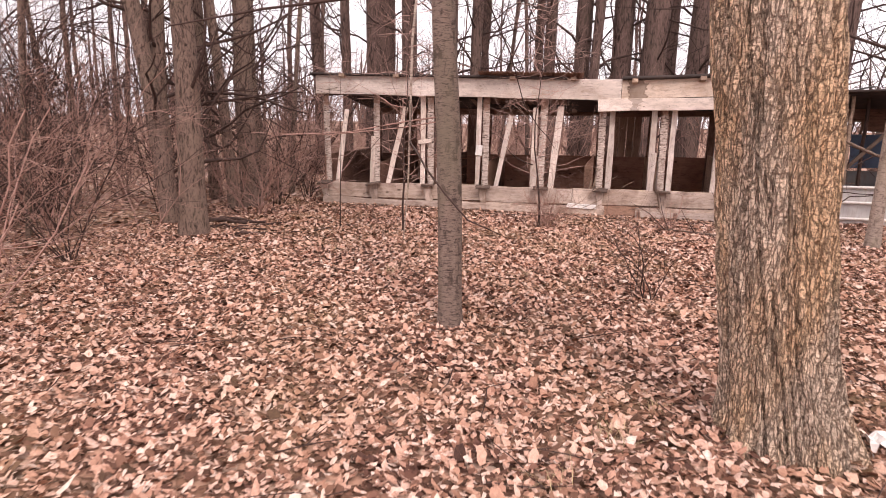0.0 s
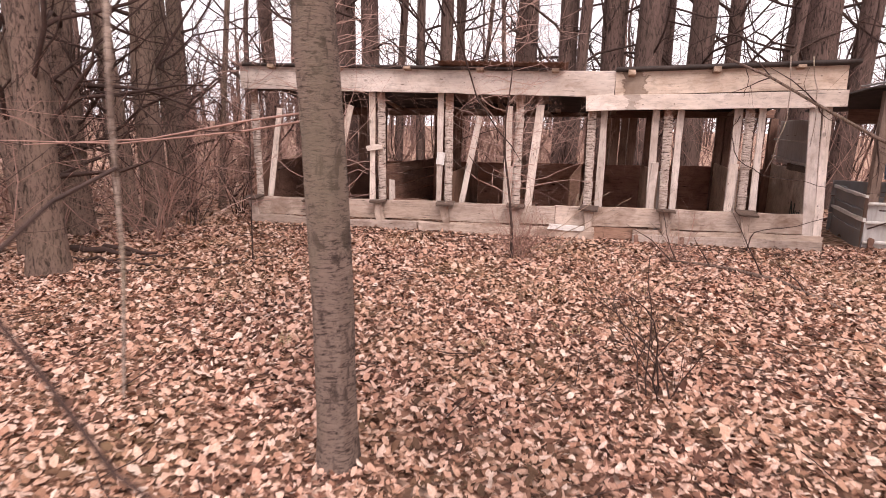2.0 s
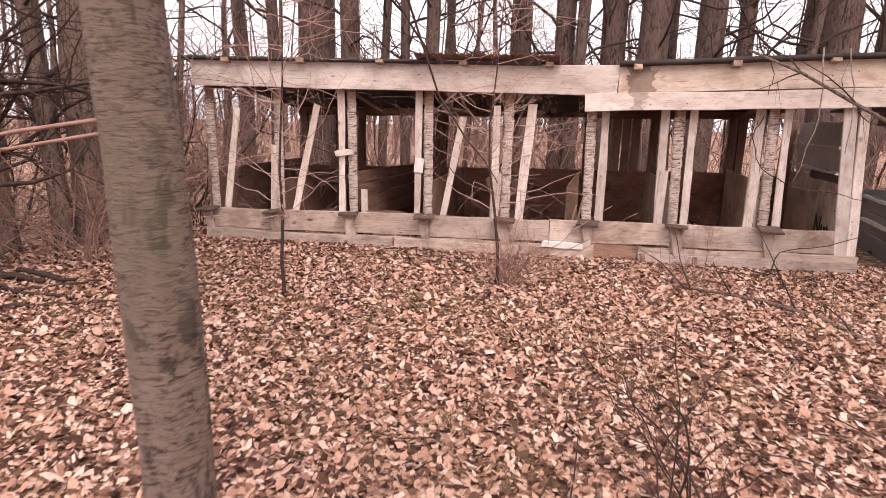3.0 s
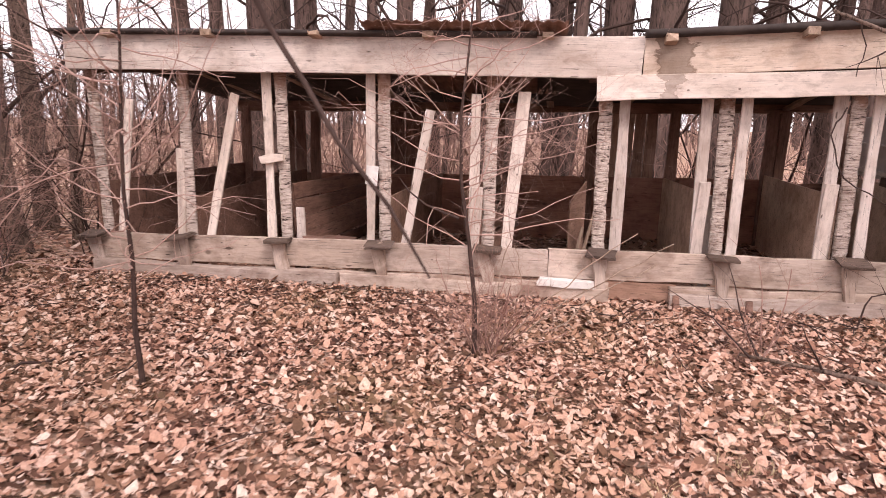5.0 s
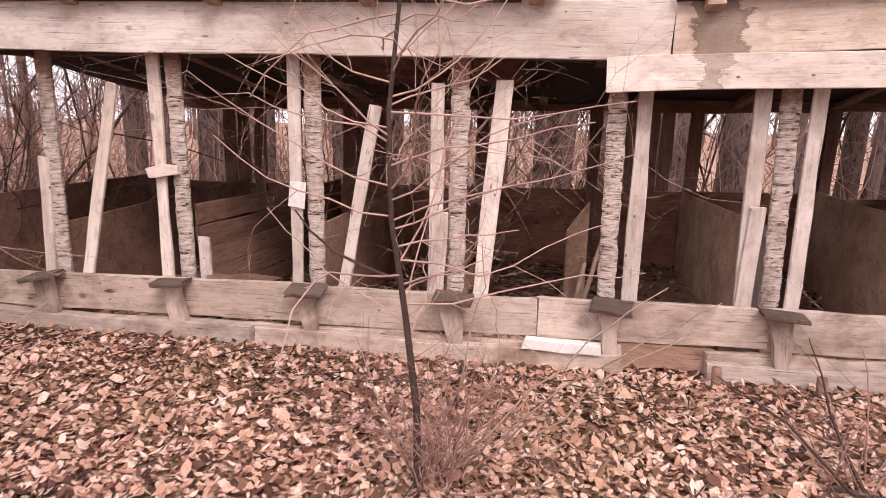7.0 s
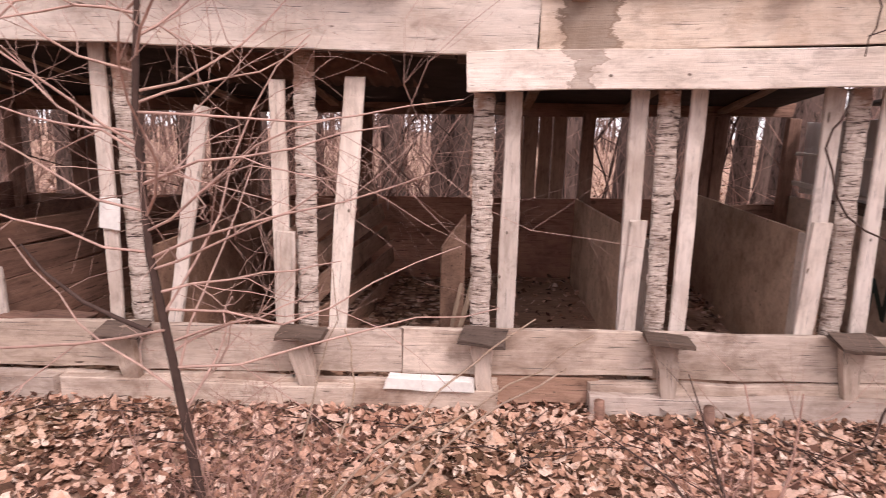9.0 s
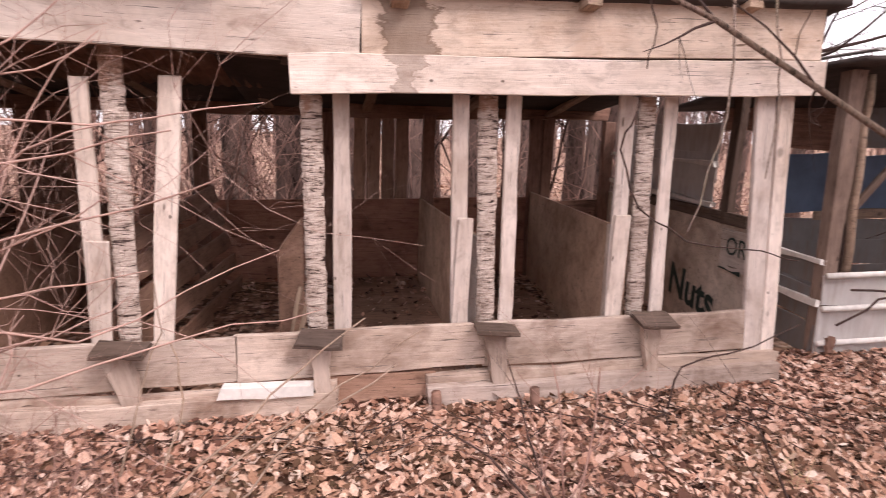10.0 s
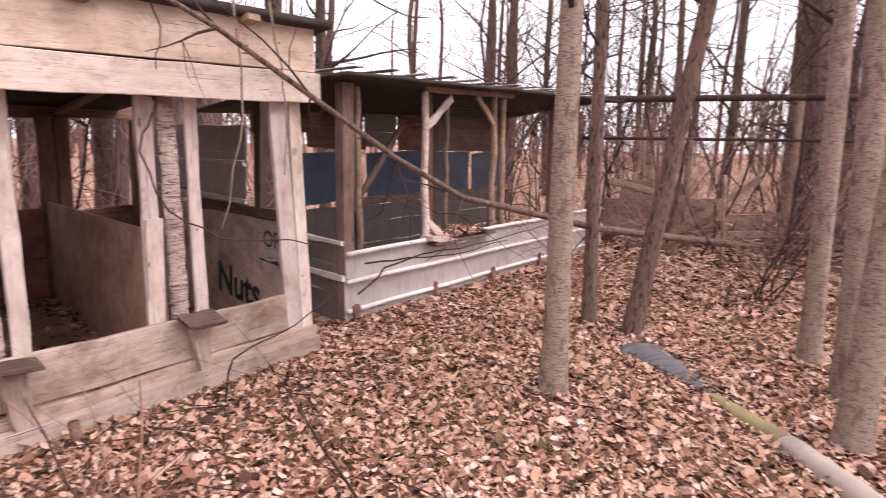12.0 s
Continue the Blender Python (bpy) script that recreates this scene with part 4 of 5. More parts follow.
# east side: foot, radius, lean at 2.5 m up
for k, (x, y, r0, lx, ly, h, mat) in enumerate(((3.77, 7.97, 0.072, -0.01, 0.01, 9, MAT_SMOOTH), (5.29, 8.40, 0.056, -0.03, 0.03, 8, MAT_BARK), (5.22, 8.02, 0.072, 0.22, -0.29, 8, MAT_BARK), (5.52, 6.82, 0.07, -0.04, 0.05, 10, MAT_SMOOTH), (4.97, 6.56, 0.08, -0.08, 0.10, 11, MAT_SMOOTH), (4.22, 6.50, 0.078, 0.05, -0.06, 10, MAT_SMOOTH), (14.9, 7.95, 0.38, -0.05, 0.07, 15, MAT_BARK))):
    path, radii = straight(h, (lx / 2.5, ly / 2.5), r0, r0 * 0.5, 0.03, 50 + k)
    tree("woodland_tree", (x, y), path, radii, mat, "bare grey tree beside the leafy path", 60 + k, 10, 2.0, 22, 1.8, 2, 80, "trees beside the path", rough=0.10, flare=0.35)
# tall trees behind the shed
back = []
for k, (x, r0, lx, h) in enumerate(((-5.32, 0.13, 0.0, 12), (-4.5, 0.40, 0.0, 15), (-3.65, 0.20, 0.03, 14), (-3.1, 0.09, 0.03, 14), (-2.65, 0.10, -0.01, 12), (-2.13, 0.145, -0.01, 14), (-1.3, 0.05, 0.08, 12), (-0.95, 0.05, -0.06, 11), (-0.43, 0.15, -0.02, 13), (0.30, 0.20, 0.0, 15), (0.62, 0.12, 0.05, 13),
                                   (1.2, 0.25, 0.0, 15), (1.88, 0.29, 0.04, 15), (2.8, 0.26, 0.03, 15), (3.48, 0.16, 0.0, 13), (4.37, 0.09, 0.06, 12), (4.97, 0.38, -0.01, 15), (5.7, 0.22, 0.06, 14), (6.7, 0.14, 0.05, 13))):
    path, radii = straight(h, (lx, 0), r0, r0 * 0.5, 0.10, 80 + k)
    path = [(px - lx * 3.2, py, pz) for px, py, pz in path]
    back.append(tree("tall_tree", (x, 14.5 + 0.3 * math.sin(k * 2.4)), path, radii, MAT_BARKFAR, "tall bare tree standing behind the shed", 90 + k, 26, 1.8, 14, 2.4, 2, 50, "trees behind the shed", rough=0.1, flare=0.3))
# the wood beyond, thinning with distance
kinds = []
for k in range(5):
    r0 = (0.09, 0.13, 0.17, 0.07, 0.11)[k]
    path, radii = straight(13, (0.02 * (k - 2), 0.01), r0, r0 * 0.35, 0.15, 120 + k)
    at = ((-9.0, 16.0), (-2.4, 19.0), (2.9, 18.4), (8.6, 17.0), (12.5, 11.5))[k]
    kinds.append(tree("woodland_tree", at, path, radii, MAT_BARKFAR, "bare grey-brown tree in the surrounding wood", 130 + k, 14, 1.5, 9, 2.6, 2, 20, "surrounding wood", rough=0.1, flare=0.3))
spots = random.Random(77)
placed = []
while len(placed) < 95:
    a, d = spots.uniform(0, 6.283), 9 + 45 * spots.random() ** 1.2
    x, y = 1 + d * math.cos(a), 6 + d * math.sin(a)
    if (-6 < x < 4 and y < 13.5 and y > 4) or (2 < x < 12 and 5 < y < 13.5) or min([math.hypot(x - u, y - w) for u, w in placed] or [9]) < 1.1 or abs(x) < 4 and -9 < y < 5:
        continue
    placed.append((x, y))
    s = spots.uniform(0.8, 1.25)
    copy_thing(kinds[len(placed) % 5], pose(x, y, gz(x, y) - 0.06, 0, 0, spots.uniform(0, 360)))


for k in range(30):
    a, d = radians(-8 + 50 * spots.random()), spots.uniform(10.5, 30)
    x, y = 0.7 + d * math.cos(a), 6.5 + d * math.sin(a)
    copy_thing(kinds[k % 5], pose(x, y, gz(x, y) - 0.06, 0, 0, spots.uniform(0, 360)))


# ---- shrubs and saplings ----
def shrub(name, base, stems, height, rad, label, seed, depth=2, spread=0.45, material=None, kids=(3, 6), wander=0.14):
    r = random.Random(seed)
    x, y = base
    ob = thing(name, (x, y, gz(x, y) - 0.02), label, "shrub")
    fine = Acc()
    for _ in range(stems):
        acc = Acc()
        a, s = r.uniform(0, 6.283), spread * r.uniform(0.2, 1)
        limb(acc, r, (x + 0.05 * r.gauss(0, 1), y + 0.05 * r.gauss(0, 1), gz(x, y) - 0.03), (math.cos(a) * s, math.sin(a) * s, 1), height * r.uniform(0.55, 1.0), rad * r.uniform(0.6, 1), depth, 0.1, wander, kids, 4, 0.5, 3, fine)
        part("stem", acc, material or MAT_REDTWIG, ob)
    tagged(part("twig", fine, material or MAT_REDTWIG, ob), kind="stuff")
    return ob


def sapling(base, bends, rad, label, seed, twigs=16, reach=0.9, first=0.9, flat=0.5, material=None, forks=()):
    """A young tree; bends are sideways offsets at even heights, the last its height."""
    r = random.Random(seed)
    x, y = base
    z = gz(x, y) - 0.03
    ob = thing("sapling", (x, y, z), label, "sapling")
    acc = Acc()
    h, n = bends[-1], len(bends) - 2
    pts = [(x + bends[i] + r.gauss(0, 0.006), y + r.gauss(0, 0.006), z + h * i / n) for i in range(n + 1)]
    acc.tube(pts, [rad * (1 - 0.85 * (i / n) ** 0.75) for i in range(n + 1)], 8)
    part("stem", acc, material or MAT_TWIG, ob)
    acc = Acc()
    for k in range(twigs):
        u = first / h + (1 - first / h) * (k + r.random()) / twigs
        i = min(n - 1, int(u * n))
        p = Vector(pts[i]).lerp(Vector(pts[i + 1]), u * n - i)
        a = r.uniform(0, 6.283)
        limb(acc, r, tuple(p), (math.cos(a), math.sin(a) * flat, r.uniform(-0.1, 0.55)), reach * r.uniform(0.5, 1.15) * (1.1 - 0.5 * u), 0.0044, 2, 0.12, 0.2, (2, 5), 5, 0.4)
    tagged(part("twig", acc, MAT_PALETWIG, ob), kind="stuff")
    for side in forks:
        acc = Acc()
        acc.tube([(x + px, y + py, z + pz) for px, py, pz in side], [rad * (0.48 - 0.36 * i / len(side)) for i in range(len(side))], 6)
        part("fork", acc, material or MAT_TWIG, ob)
    return ob


sapling((-0.26, 8.26), (0, -0.01, -0.05, -0.10, -0.11, -0.08, -0.05, -0.03, 0.0, 3.0), 0.018, "dark young sapling with many thin spreading twigs", 201, 60, 1.0, 0.65, forks=([(-0.12, 0, 0.9), (-0.22, 0.02, 0.93), (-0.33, 0.04, 0.97), (-0.44, 0.05, 1.05), (-0.5, 0.05, 1.13)],))
shrub("shrub", (-0.18, 8.32), 24, 0.7, 0.006, "low tangle of thin reddish shoots at a sapling's foot", 202, 2, 0.9)
sapling((-2.0, 7.47), (0, 0.0, 0.02, 0.0, 0.03, 0.05, 0.06, 0.08, 0.1, 2.9), 0.017, "thin sapling with long side twigs", 203, 50, 1.1, 0.6, 0.7)
sapling((-2.85, 7.43), (0, 0.01, 0.03, 0.02, 0.05, 2.2), 0.009, "very thin young woodland sapling", 204, 18, 0.7, 0.5)
# shoots bent over before the sill
for k, pts in enumerate((((-0.1, 8.5, 0.1), (0.2, 8.75, 0.35), (0.55, 8.95, 0.62), (0.80, 9.05, 0.78)), ((0.0, 8.6, 0.1), (0.3, 8.85, 0.30), (0.7, 9.0, 0.52), (1.05, 9.05, 0.72)), ((0.2, 8.7, 0.1), (0.55, 9.0, 0.33), (0.95, 9.1, 0.55)), ((-0.2, 9.0, 0.1), (-0.18, 9.35, 0.35), (-0.10, 9.5, 0.60), (-0.14, 9.55, 0.85)), ((-0.05, 9.1, 0.1), (0.0, 9.4, 0.3), (-0.08, 9.52, 0.55)))):
    sh = thing("bent_shoot", tuple(pts[0]), "thin bent woody shoot leaning towards the sill", "shoot", "bent shoots")
    acc = Acc()
    pts = [Vector(p) for p in pts]
    fine = []
    for a, b in zip(pts, pts[1:]):
        fine += [tuple(a.lerp(b, u) + Vector((rng.gauss(0, 0.012), rng.gauss(0, 0.012), rng.gauss(0, 0.008)))) for u in (0, 0.33, 0.66)]
    pts = fine + [tuple(pts[-1])]
    acc.tube(pts, [0.0055 - 0.0003 * i for i in range(len(pts))], 6, True)
    part("stem", acc, MAT_POLE, sh)
shrub("shrub", (0.76, 5.1), 8, 0.9, 0.0062, "small bare shrub rising from the leaves", 205, 2, 0.8, MAT_TWIG, (4, 7), 0.26)
shrub("shrub", (1.5, 8.6), 7, 0.7, 0.006, "low bare shrub among the leaves", 206, 2, 0.9)
for k, (x, y, h, st) in enumerate(((-4.8, 5.0, 2.6, 6), (-5.6, 5.6, 2.8, 7), (-6.3, 6.4, 2.8, 8), (-4.2, 3.6, 2.0, 5), (-5.3, 4.2, 2.6, 7), (-6.8, 5.0, 3.0, 8), (-5.9, 8.2, 2.2, 8), (-4.7, 9.3, 1.6, 6), (-4.6, 10.4, 1.8, 7), (-5.6, 11.8, 2.2, 8), (-7.4, 7.2, 2.8, 8), (-3.6, 2.9, 1.5, 4),
                               (-8.5, 6.0, 3.0, 8), (-7.6, 9.2, 2.6, 8), (7.2, 7.4, 1.8, 7), (6.4, 8.9, 1.3, 6), (8.3, 6.6, 2.0, 7), (9.0, 8.8, 1.8, 7), (7.5, 5.4, 2.2, 7), (10.5, 9.5, 2.0, 8), (12.5, 7.0, 2.4, 8), (6.6, 5.0, 2.0, 6), (-6.0, 4.8, 2.8, 6), (-7.0, 5.9, 3.0, 7), (-8.4, 7.2, 3.2, 7), (-4.3, 8.0, 1.4, 6), (-4.5, 9.0, 1.6, 7), (-5.0, 11.4, 2.4, 8), (-9.2, 6.4, 3.2, 9), (-4.4, 11.0, 2.0, 7), (-6.6, 10.4, 2.6, 8))):
    shrub("shrub", (x, y), st + 2, h, 0.011, "tangled bare thicket shrub with reddish twigs", 220 + k, 2, 0.6, None if k % 2 else MAT_TWIG, (5, 8), 0.22)
stems = random.Random(610)
for k in range(11):
    x, y = stems.uniform(-8.5, -4.1), stems.uniform(3.2, 8.8)
    shrub("shrub", (x, y), 2, stems.uniform(2.0, 3.6), stems.uniform(0.010, 0.018), "thin dark sapling stems in the thicket", 620 + k, 2, 0.3, MAT_TWIG, (4, 7), 0.12)
# brush behind the sheds and round the clearing, as one tangle
brush = Acc()
r = random.Random(300)
count = 0
while count < 900:
    a, d = r.uniform(0, 6.283), r.uniform(6.5, 30)
    x, y = 1 + d * math.cos(a), 6.5 + d * math.sin(a)
    if (-5 < x < 4.4 and y < 13.0 and y > 3) or (3 < x < 10 and 4.5 < y < 12.2) or (abs(x) < 5 and y < 5):
        continue
    count += 1
    if (x < -4 and d < 16 or 2 < x < 14 and y > 12) and count % 3:
        continue
    for _ in range(3):
        t = r.uniform(0, 6.283)
        limb(brush, r, (x, y, gz(x, y) - 0.02), (math.cos(t) * 0.5, math.sin(t) * 0.5, 1), r.uniform(1.0, 2.8), 0.010, 1, 0.1, 0.14, (4, 7), 3, 0.4)
tagged(new("brush", brush.mesh("brush", MAT_REDTWIG)), "tangle of bare reddish brush around the clearing", "brush", kind="stuff")

side_brush = Acc()
for k in range(72):
    x, y = (r.uniform(-10, -4.3), r.uniform(3.0, 9.5)) if k < 45 else (r.uniform(7.5, 13), r.uniform(3.5, 8.0))
    for _ in range(2):
        t = r.uniform(0, 6.283)
        limb(side_brush, r, (x, y, gz(x, y) - 0.02), (math.cos(t) * 0.7, math.sin(t) * 0.7, 1), r.uniform(0.7, 2.2), 0.009, 1, 0.05, 0.2, (5, 8), 3, 0.5)
tagged(new("brush", side_brush.mesh("brush", MAT_REDTWIG)), "low reddish-brown thicket beside the clearing", "brush", kind="stuff")
near_brush = Acc()
for _ in range(170):
    x, y = r.uniform(-8, 8), r.uniform(12.9, 17.5)
    if x > 1.8 and r.random() < 0.6:
        continue
    for _ in range(2):
        t = r.uniform(0, 6.283)
        limb(near_brush, r, (x, y, gz(x, y) - 0.02), (math.cos(t) * 0.6, math.sin(t) * 0.6, 1), r.uniform(0.9, 2.6), 0.012, 1, 0.1, 0.16, (4, 7), 3, 0.4)
tagged(new("brush", near_brush.mesh("brush", MAT_REDTWIG)), "dark bare brush growing close behind the shed", "brush", kind="stuff")
tall = Acc()
for k in range(125):
    x, y = (r.uniform(8, 17), r.uniform(3.5, 13.5)) if k < 60 else (r.uniform(-12, -5), r.uniform(6, 14)) if k < 90 else (r.uniform(-4, 8), r.uniform(15, 20))
    t = r.uniform(0, 6.283)
    limb(tall, r, (x, y, gz(x, y) - 0.02), (math.cos(t) * 0.3, math.sin(t) * 0.3, 1), r.uniform(3.2, 6.5), r.uniform(0.015, 0.03), 2, 0.1, 0.16, (5, 8), 4, 0.35, 2)
tagged(new("brush", tall.mesh("brush", MAT_TWIG)), "tall thin bare understorey stems with dark twigs", "brush", kind="stuff")
far = Acc()
for _ in range(1500):
    a, d = r.uniform(0, 6.283), r.uniform(48, 95)
    x, y, h = 1 + d * math.cos(a), 6 + d * math.sin(a), r.uniform(3, 11)
    w = r.uniform(0.05, 0.2)
    far.tube([(x, y, 0), (x + r.gauss(0, 0.3), y, h * 0.5), (x + r.gauss(0, 0.7), y, h)], [w, w * 0.7, 0.02], 3)
    for _ in range(4):
        u = r.uniform(0.1, 0.7)
        far.tube([(x, y, h * u), (x + r.gauss(0, 1.2), y + r.gauss(0, 1), h * u + r.uniform(0.5, 2.5)), (x + r.gauss(0, 2), y, h * u + r.uniform(2, 4))], [w * 0.5, w * 0.35, 0.02], 3)
tagged(new("far_wood", far.mesh("far_wood", MAT_BARKFAR)), "distant bare wood beyond the clearing", "woodland", kind="stuff")

# ---- loose things ----
fallen = thing("fallen_limb", (5.0, 8.7, 0.95), "long bare fallen limb caught on the shed roof", "branch")
acc = Acc()
pts = [(2.0, 9.38, 2.32), (2.45, 9.25, 2.10), (2.91, 9.1, 1.805), (3.48, 8.98, 1.47), (4.04, 8.85, 1.20), (4.79, 8.65, 1.04), (5.38, 8.4, 0.90), (6.8, 8.05, 0.69), (8.18, 7.75, 0.496)]
acc.tube(pts, [0.011, 0.014, 0.016, 0.018, 0.021, 0.026, 0.029, 0.036, 0.042], 10, True)
part("limb", acc, MAT_BARK, fallen)
acc = Acc()
r = random.Random(41)
for i in range(1, 7):
    for _ in range(2):
        limb(acc, r, pts[i], (r.gauss(0, 0.6), r.gauss(0, 0.4), r.gauss(-0.2, 0.5)), r.uniform(0.4, 1.0), 0.008, 1, 0.0, 0.15, (2, 4), 4)
tagged(part("twig", acc, MAT_TWIG, fallen), kind="stuff")

# vines and twigs hanging before the sheds
for k, (pts, w, mat) in enumerate((([(2.70, 9.50, 2.36), (2.76, 9.50, 1.95), (2.74, 9.52, 1.55), (2.62, 9.55, 1.05)], 0.008, MAT_SMOOTH), ([(2.95, 9.48, 2.36), (3.02, 9.49, 2.0), (3.06, 9.5, 1.7), (3.05, 9.52, 1.35)], 0.007, MAT_SMOOTH), ([(2.28, 9.60, 1.70), (2.19, 9.58, 1.50), (2.28, 9.5, 1.18), (2.55, 9.45, 1.02), (3.0, 9.42, 0.96), (3.25, 9.42, 0.90)], 0.006, MAT_TWIG),
                                   ([(2.42, 9.3, 0.12), (2.5, 9.32, 0.36), (2.8, 9.32, 0.42), (3.25, 9.35, 0.55)], 0.007, MAT_TWIG), ([(3.9, 9.72, 0.40), (4.2, 9.72, 0.55), (4.7, 9.74, 0.60), (5.6, 9.76, 0.58), (6.5, 9.76, 0.62), (7.4, 9.78, 0.64)], 0.009, MAT_TWIG), ([(4.0, 9.75, 0.62), (4.5, 9.72, 0.60), (5.2, 9.74, 0.54), (6.2, 9.76, 0.56)], 0.008, MAT_TWIG), ([(2.2, 9.5, 2.36), (2.3, 9.5, 2.1), (2.27, 9.52, 1.9)], 0.005, MAT_TWIG))):
    vine = thing("vine", pts[0], "thin dry woody vine hanging against the boards", "vine", "vines on the sheds")
    acc = Acc()
    fine = []
    for a, b in zip(pts, pts[1:]):
        fine += [tuple(Vector(a).lerp(Vector(b), u) + Vector((rng.gauss(0, 0.008), 0, rng.gauss(0, 0.008)))) for u in (0, 0.34, 0.67)]
    fine.append(pts[-1])
    acc.tube(fine, [w * (1 - 0.5 * i / len(fine)) for i in range(len(fine))], 6, True)
    part("stem", acc, mat, vine)

slab = thing("white_slab", (0.348, 9.572, 0.23), "chipped white block lying against the sill", "block")
b0 = new("block", plank_mesh(0.42, 0.065, 0.07, MAT_WHITE, 5, 0.007))
hang(b0, slab, Matrix.Translation((0.348, 9.572, 0.262)) @ pose(0, 0, 0, 0, 1.5, 0))

for k, (x0, y0, x1, y1, w) in enumerate(((-4.9, 7.35, -4.1, 7.25, 0.04), (-3.96, 6.65, -3.05, 7.05, 0.016), (-3.05, 7.1, -2.6, 7.75, 0.013), (-4.6, 7.05, -3.5, 6.95, 0.02), (-4.7, 7.55, -3.9, 7.35, 0.03), (-4.3, 7.0, -3.7, 7.45, 0.018))):
    log = thing("fallen_branch", (x0, y0, 0.1), "dark rotting branch lying among the leaves", "branch", "branches on the ground")
    acc = Acc()
    pts = [(x0 + (x1 - x0) * i / 8 + rng.gauss(0, 0.02), y0 + (y1 - y0) * i / 8 + rng.gauss(0, 0.02)) for i in range(9)]
    acc.tube([(x, y, gz(x, y) + w + 0.012 * abs(rng.gauss(0, 1))) for x, y in pts], [w * (1 - 0.06 * i) * rng.uniform(0.85, 1.1) for i in range(9)], 8, True)
    part("limb", acc, MAT_TWIG, log)
log = thing("fallen_branch", (1.45, 8.5, 0.1), "long dark fallen branch on the leaves", "branch", "branches on the ground")
acc = Acc()
acc.tube([(1.40, 8.55, 0.12), (1.75, 8.38, 0.13), (2.0, 8.22, 0.13), (2.31, 7.88, 0.12), (2.51, 7.04, 0.10), (2.6, 6.5, 0.09)], [0.010, 0.014, 0.018, 0.021, 0.024, 0.026], 8, True)
part("limb", acc, MAT_BARK, log)
acc = Acc()
r = random.Random(44)
for p in ((1.45, 8.5, 0.12), (1.8, 8.35, 0.13), (2.2, 8.0, 0.13), (1.5, 8.5, 0.12), (2.4, 7.5, 0.12)):
    limb(acc, r, p, (r.gauss(0, 0.6), r.gauss(0, 0.6), 0.5), r.uniform(0.4, 0.7), 0.008, 1, 0.0, 0.15, (2, 4), 4)
tagged(part("twig", acc, MAT_TWIG, log), kind="stuff")
for x, y, h in ((1.205, 9.5, 0.12), (1.74, 9.47, 0.12)):
    st = thing("stump", (x, y, 0.1), "short cut sapling stump before the sill", "stump", "stumps")
    acc = Acc()
    acc.tube([(x, y, 0.06), (x + 0.01, y, 0.12), (x, y - 0.005, 0.1 + h)], [0.032, 0.028, 0.026], 9, True)
    part("stub", acc, MAT_DARKWOOD, st)

# twig hanging over the path
hanging = thing("hanging_twig", (-0.36, 5.72, 1.7), "thin dark twig drooping from a slender tree", "twig")
acc = Acc()
acc.tube([(-0.85, 4.3, 2.75), (-0.7, 5.0, 2.55), (-0.5, 5.55, 2.1), (-0.37, 5.70, 1.67), (-0.30, 5.67, 1.58), (-0.23, 5.64, 1.48), (-0.14, 5.6, 1.39), (-0.07, 5.57, 1.29)], [0.008, 0.007, 0.0055, 0.005, 0.0048, 0.0042, 0.0036, 0.002], 6)
part("stem", acc, MAT_TWIG, hanging)

near_twig = thing("drooping_branch", (-0.77, 2.98, 1.6), "thin bare branch drooping beside the path", "twig")
acc = Acc()
acc.tube([(-0.78, 3.9, 2.9), (-0.78, 3.3, 2.5), (-0.76, 3.0, 1.9), (-0.76, 2.97, 1.51), (-0.77, 2.98, 1.19), (-0.79, 2.97, 0.9)], [0.009, 0.008, 0.007, 0.0065, 0.005, 0.003], 6)
part("stem", acc, MAT_SMOOTH, near_twig)
acc = Acc()
acc.tube([(-0.76, 2.97, 1.40), (-0.66, 2.7, 1.37), (-0.56, 2.46, 1.31), (-0.47, 2.46, 1.2), (-0.37, 2.44, 1.1), (-0.22, 2.41, 1.05)], [0.004, 0.004, 0.0045, 0.0045, 0.004, 0.002], 6)
part("twig", acc, MAT_TWIG, near_twig)

# two low limbs of the slender tree
low = thing("low_limb", (-0.83, 4.2, 2.3), "low bare limb reaching out from a slender tree", "branch")
for pts, w in (([(-0.80, 4.2, 2.36), (-1.5, 4.22, 2.34), (-2.2, 4.25, 2.28), (-3.0, 4.3, 2.18)], 0.016), ([(-0.78, 4.19, 1.55), (-1.1, 4.15, 1.50), (-1.5, 4.1, 1.42), (-2.1, 4.1, 1.38)], 0.006), ([(-0.78, 4.18, 1.52), (-1.1, 4.12, 1.46), (-1.6, 4.05, 1.40), (-2.2, 4.0, 1.40)], 0.005)):
    acc = Acc()
    acc.tube(pts, [w, w * 0.8, w * 0.6, w * 0.35], 6)
    part("limb", acc, MAT_TWIG if w > 0.01 else MAT_REDTWIG, low)
    for i in (1, 2, 3):
        acc = Acc()
        limb(acc, r, pts[i], (-0.7, r.gauss(0, 0.5), r.gauss(0, 0.4)), r.uniform(0.3, 0.7), w * 0.4, 1, 0.05, 0.15, (2, 4), 4)
        part("twig", acc, MAT_TWIG, low)
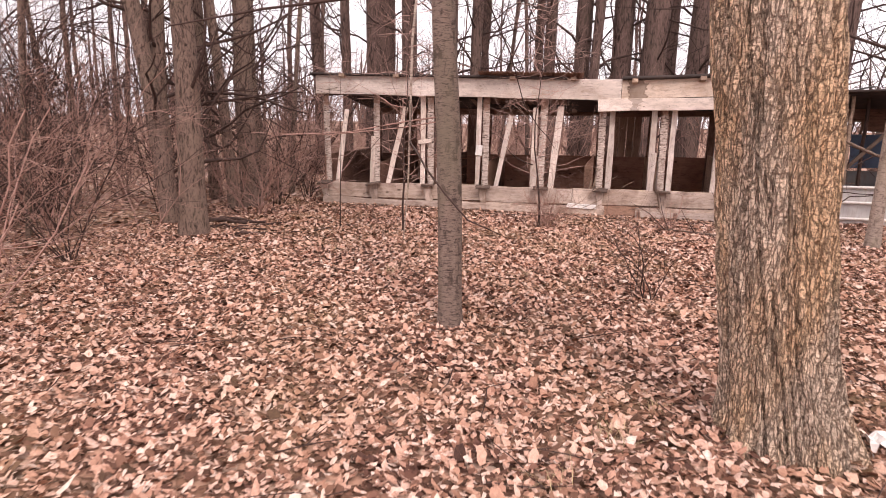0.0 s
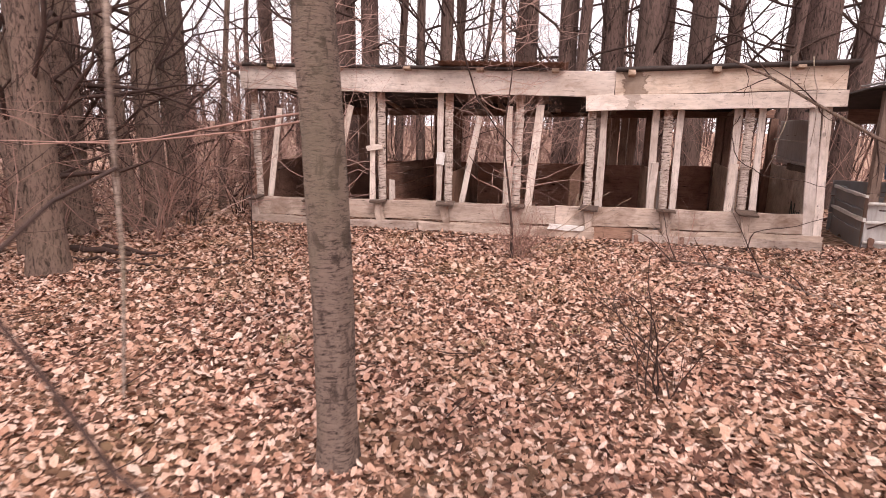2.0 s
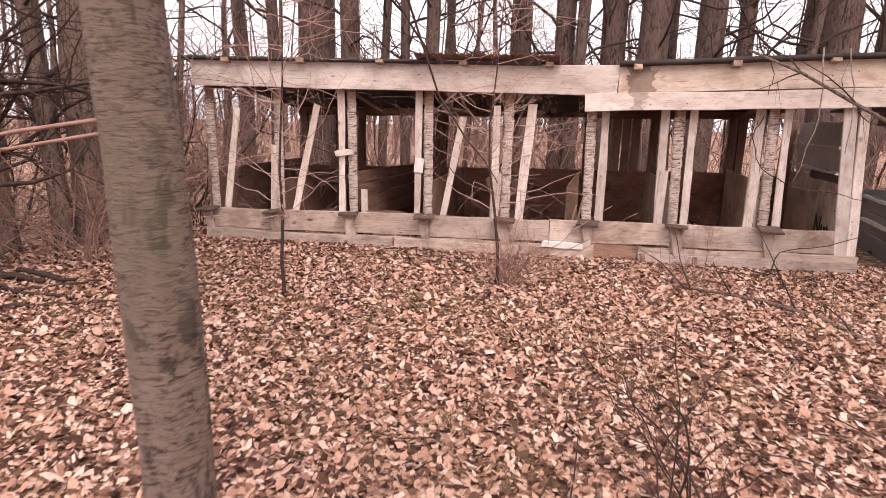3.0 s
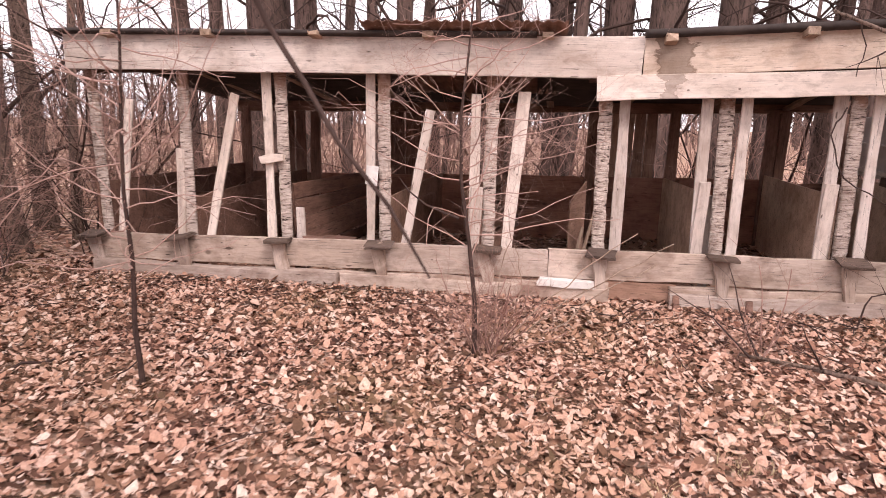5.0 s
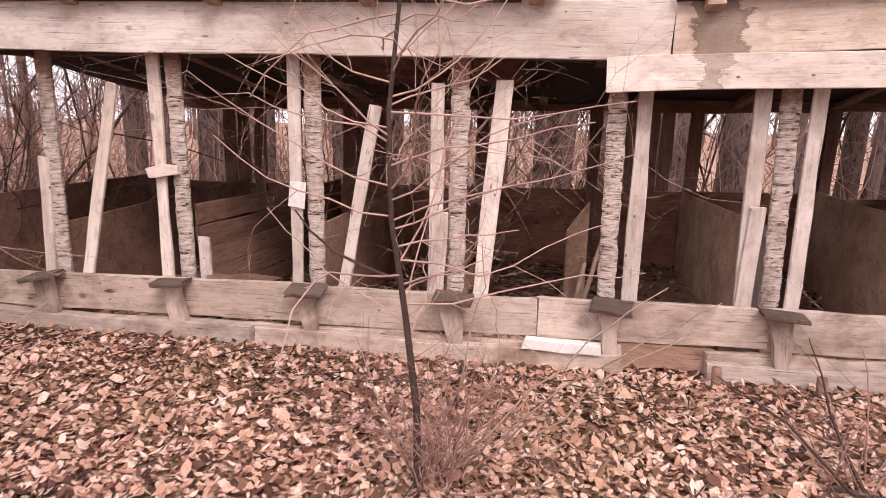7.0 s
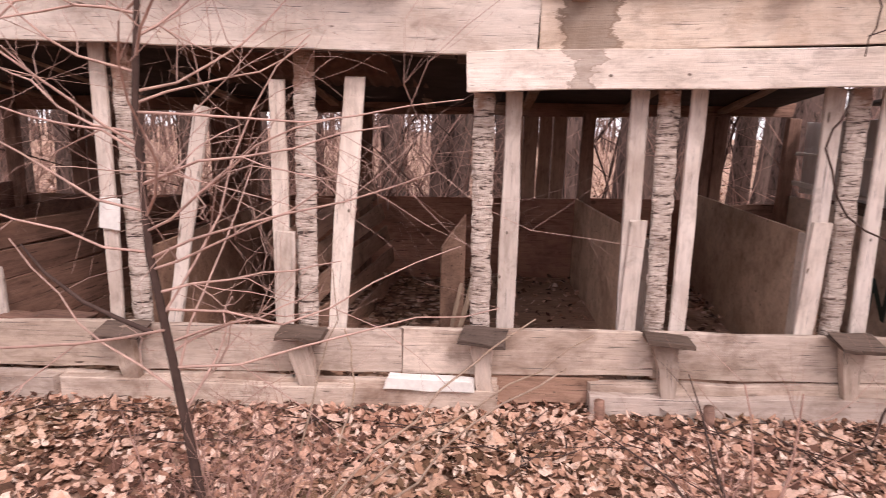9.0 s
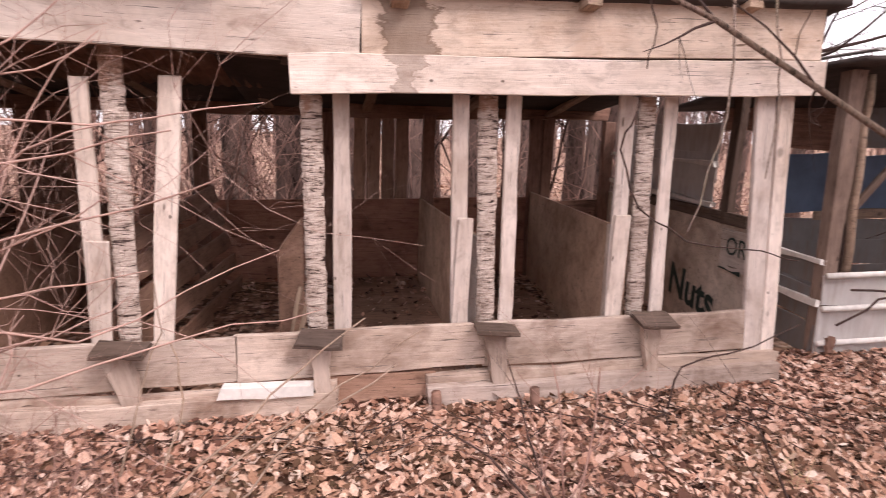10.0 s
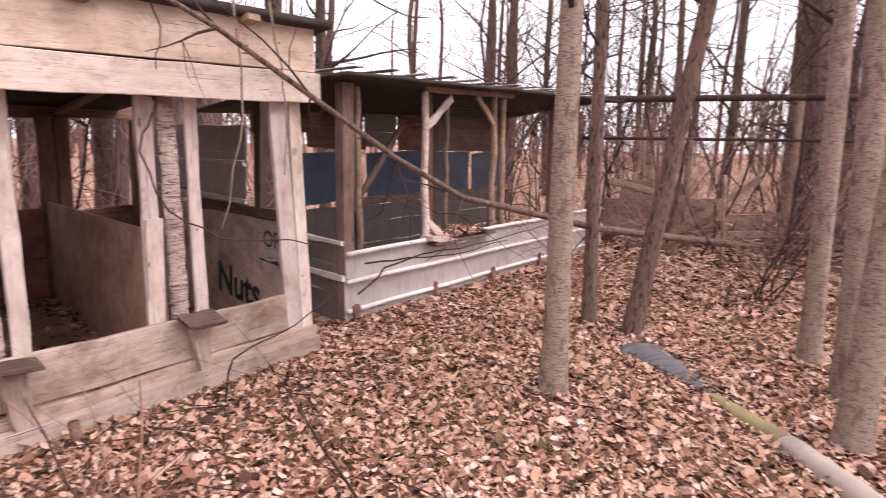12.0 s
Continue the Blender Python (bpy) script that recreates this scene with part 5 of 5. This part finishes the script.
# small twigs strewn over the leaves
litter = Acc()
for _ in range(260):
    x, y = (r.uniform(-4, 5), r.uniform(1.5, 9.4)) if r.random() < 0.7 else (r.uniform(-3.5, 3.6), r.uniform(9.1, 9.5))
    a, n = r.uniform(0, 6.283), r.uniform(0.06, 0.25)
    z = gz(x, y) + 0.03
    litter.tube([(x - n * math.cos(a), y - n * math.sin(a), z), (x + r.gauss(0, 0.02), y + r.gauss(0, 0.02), z + 0.01), (x + n * math.cos(a), y + n * math.sin(a), z + r.uniform(0, 0.04))], [0.004, 0.0035, 0.002], 4)
tagged(new("fallen_twigs", litter.mesh("fallen_twigs", MAT_TWIG)), "small dark twigs strewn over the leaves", "twigs", kind="stuff")

# half-buried drain pipe: a dark sleeve at the far end, moss, then bare corrugated plastic
pipe = thing("drain_pipe", (4.2, 7.0, 0.08), "half-buried corrugated drain pipe, dark sleeve and mossy patches", "pipe")


def pipe_run(name, ctrl, r0, r1, flat, ribs, material, label):
    acc, rings = Acc(), []
    n = 24 * (len(ctrl) - 1)
    for i in range(n + 1):
        s = i / n * (len(ctrl) - 1)
        k = min(int(s), len(ctrl) - 2)
        u = s - k
        p, q = Vector((*ctrl[k], 0)), Vector((*ctrl[k + 1], 0))
        c, d = p.lerp(q, u), (q - p).normalized()
        side = Vector((-d.y, d.x, 0))
        rad = r0 + (r1 - r0) * i / n + (ribs if i % 2 else -ribs) + 0.05 * r0 / 0.1 * (0.5 if ribs > 0.0065 else 0.15) * noise.noise(Vector((i * 0.33, r0 * 50, 0)))
        z = gz(c.x, c.y) + 0.006
        rings.append([tuple(c + side * rad * math.cos(b) + Vector((0, 0, z + rad * flat * math.sin(b)))) for b in [2 * math.pi * j / 14 for j in range(14)]])
    acc.grid(rings)
    return part(name, acc, material, pipe, label)


pipe_run("sleeve", [(4.86, 7.86), (4.72, 7.66), (4.55, 7.42), (4.33, 7.20)], 0.17, 0.06, 0.42, 0.007, MAT_BLACK, "crumpled dark grey fabric sleeve")
pipe_run("pipe", [(4.33, 7.20), (4.17, 6.99), (3.98, 6.77)], 0.055, 0.075, 0.8, 0.003, MAT_PIPE, "mossy stretch of pipe")
pipe_run("pipe", [(3.98, 6.77), (3.83, 6.61), (3.66, 6.44), (3.40, 6.2)], 0.082, 0.085, 0.8, 0.005, MAT_PALEPIPE, "bare grey corrugated pipe")
# litter left among the leaves
for x, y, w in ((3.43, 7.647, 0.022), (3.19, 7.67, 0.016), (1.58, 2.95, 0.06)):
    scrap = thing("plastic_scrap", (x, y, gz(x, y) + 0.03), "crumpled white plastic scrap lying on leaves", "litter", "plastic scraps")
    rr, acc, rings = random.Random(int(x * 100)), Acc(), []
    for i in range(5):
        rings.append([(x + w * (i / 2 - 1), y + w * (j / 2 - 1) + rr.gauss(0, w * 0.2), gz(x, y) + 0.05 + rr.gauss(0, w * 0.3)) for j in range(5)])
    acc.grid([ring + [(a, b, c - 0.004) for a, b, c in reversed(ring)] for ring in rings])
    part("sheet", acc, MAT_WHITE, scrap, smooth=False)


# ---- dry grass ----
blades = random.Random(500)
for x, y in ((0.35, 2.75), (0.05, 2.3), (0.55, 3.1), (1.3, 7.6), (1.0, 7.2), (0.6, 6.9), (1.7, 6.6), (-1.6, 5.4), (-1.1, 6.3), (0.3, 6.0), (0.9, 8.3), (-2.4, 6.1), (1.9, 7.4), (0.15, 7.7), (-0.3, 5.6), (2.6, 8.6)):
    tuft = thing("grass_tuft", (x, y, gz(x, y)), "small tuft of bleached dry grass among leaves", "grass", "dry grass tufts")
    acc = Acc()
    for _ in range(blades.randint(14, 30)):
        a, s = blades.uniform(0, 6.283), blades.uniform(0.03, 0.15)
        px, py = x + blades.gauss(0, 0.05), y + blades.gauss(0, 0.05)
        h = blades.uniform(0.05, 0.16)
        base = len(acc.v)
        w = 0.0022
        for u in (0, 0.5, 1):
            qx, qy, qz = px + math.cos(a) * s * u * u, py + math.sin(a) * s * u * u, gz(px, py) + h * (u - 0.35 * u * u)
            k = w * (1 - 0.8 * u)
            acc.v += [(qx - math.sin(a) * k, qy + math.cos(a) * k, qz), (qx + math.sin(a) * k, qy - math.cos(a) * k, qz)]
        acc.f += [(base, base + 1, base + 3, base + 2), (base + 2, base + 3, base + 5, base + 4)]
    tagged(part("blades", acc, MAT_GRASS, tuft), kind="stuff")
